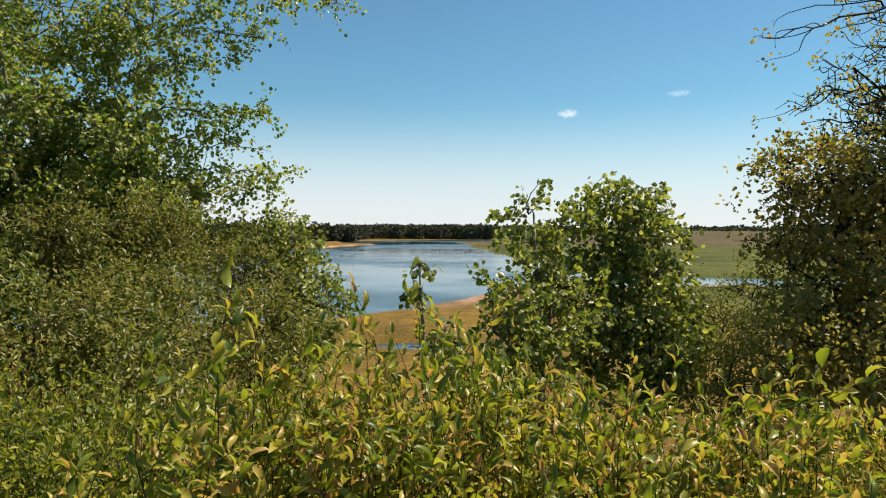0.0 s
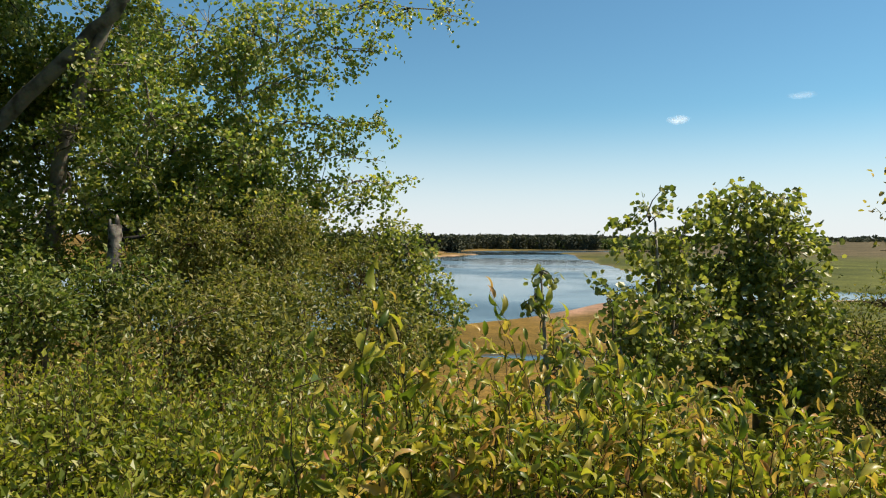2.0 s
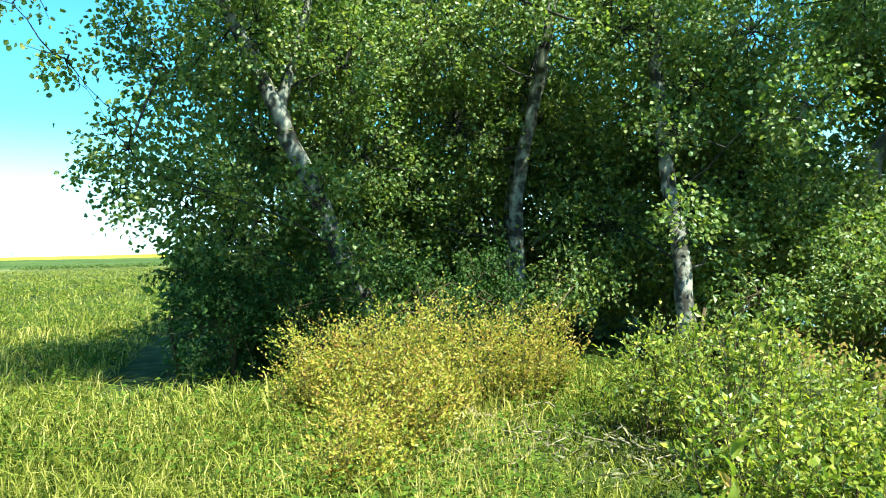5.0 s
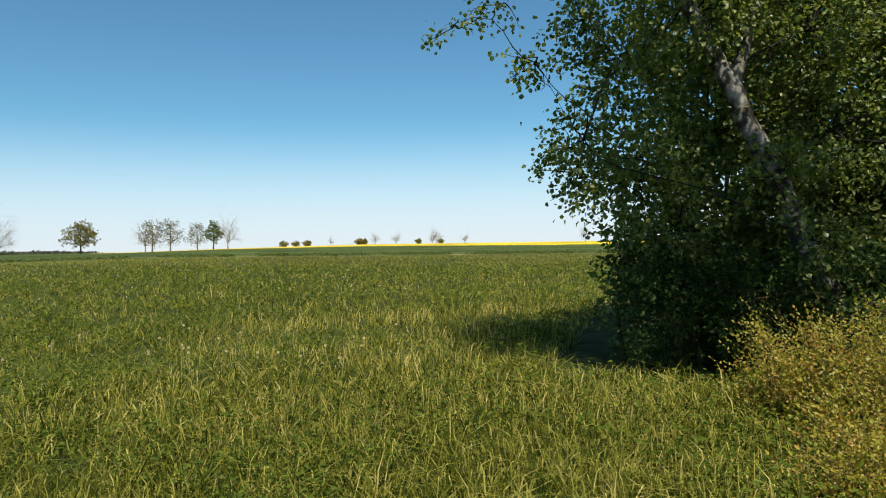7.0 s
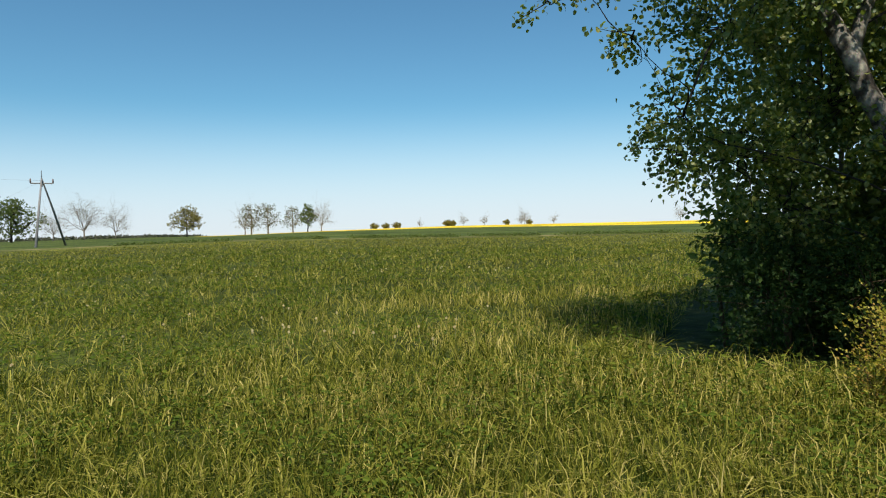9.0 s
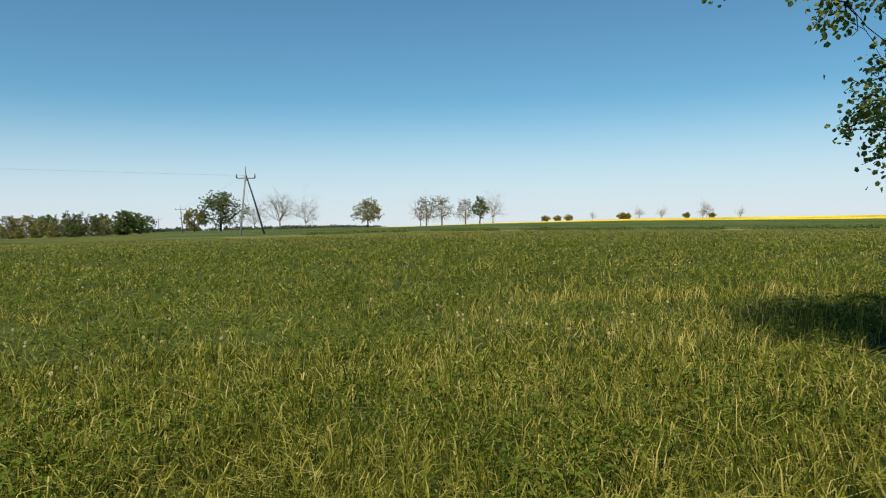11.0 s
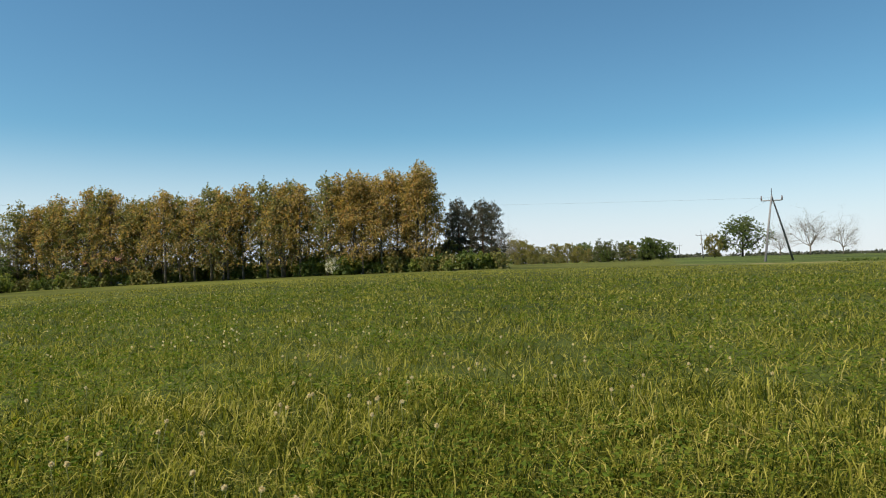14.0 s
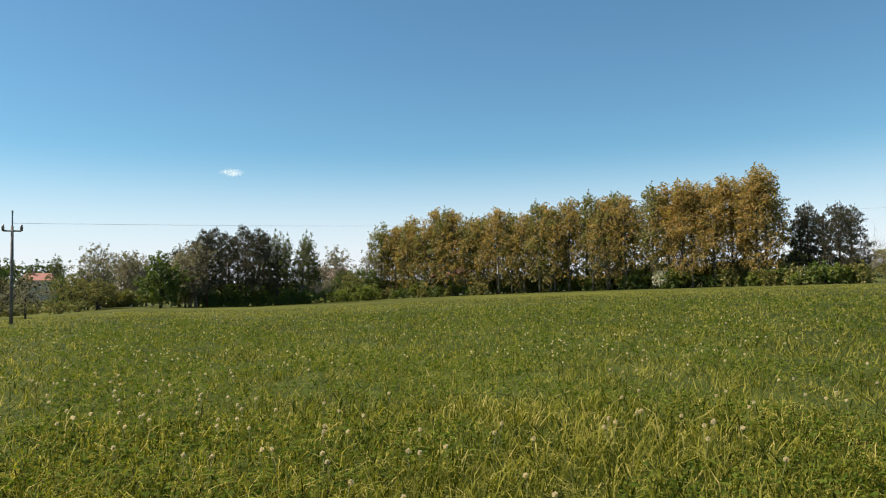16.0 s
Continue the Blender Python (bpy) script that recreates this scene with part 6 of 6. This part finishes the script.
def cloud(yaw, height, wide, tall, dense):
    """A thin far wisp, fading out towards its edge."""
    m, nodes, links, bsdf = material("cloud_white")
    bsdf.inputs["Base Color"].default_value = (0.92, 0.93, 0.95, 1)
    bsdf.inputs["Roughness"].default_value = 1.0
    thru = nodes.new("ShaderNodeBsdfTranslucent")
    thru.inputs["Color"].default_value = (0.92, 0.93, 0.95, 1)
    both = nodes.new("ShaderNodeAddShader")
    links.new(bsdf.outputs[0], both.inputs[0])
    links.new(thru.outputs[0], both.inputs[1])
    tc = nodes.new("ShaderNodeTexCoord")
    mp = nodes.new("ShaderNodeMapping")
    mp.inputs["Scale"].default_value = (1 / wide, 1 / wide, 1 / tall)
    links.new(tc.outputs["Object"], mp.inputs[0])
    gr = nodes.new("ShaderNodeTexGradient")
    gr.gradient_type = "SPHERICAL"
    links.new(mp.outputs[0], gr.inputs[0])
    n = noise_node(nodes, links, 3.2 / wide, 4.0)
    mul = nodes.new("ShaderNodeMath")
    mul.operation = "MULTIPLY"
    links.new(gr.outputs[1], mul.inputs[0])
    links.new(n.outputs[0], mul.inputs[1])
    r = ramp(nodes, [(0.10, (0, 0, 0)), (0.42, (dense, dense, dense))])
    links.new(mul.outputs[0], r.inputs[0])
    tp = nodes.new("ShaderNodeBsdfTransparent")
    mx = nodes.new("ShaderNodeMixShader")
    links.new(r.outputs[0], mx.inputs[0])
    links.new(tp.outputs[0], mx.inputs[1])
    links.new(both.outputs[0], mx.inputs[2])
    links.new(mx.outputs[0], nodes["Material Output"].inputs[0])
    d = 2500.0
    p = polar(yaw, d)
    z = 1.6 + d * math.tan(radians(height))
    side = np.array([math.cos(radians(yaw)), math.sin(radians(yaw)), 0])
    v = [side * a * wide + np.array([0, 0, b * tall]) for a, b in ((-1, -1), (1, -1), (1, 1), (-1, 1))]
    ob = new("cloud", mesh_of("cloud", v, [(0, 1, 2), (0, 2, 3)]))
    ob.location = (p[0], p[1], z)
    ob.data.materials.append(m)
    tagged(ob, "small thin white cloud in the blue sky", "cloud", "small clouds", "structure")


cloud(-10.3, 9.35, 52, 22, 0.5)
cloud(-19.0, 10.6, 60, 16, 0.18)
cloud(215.1, 8.6, 58, 19, 0.9)
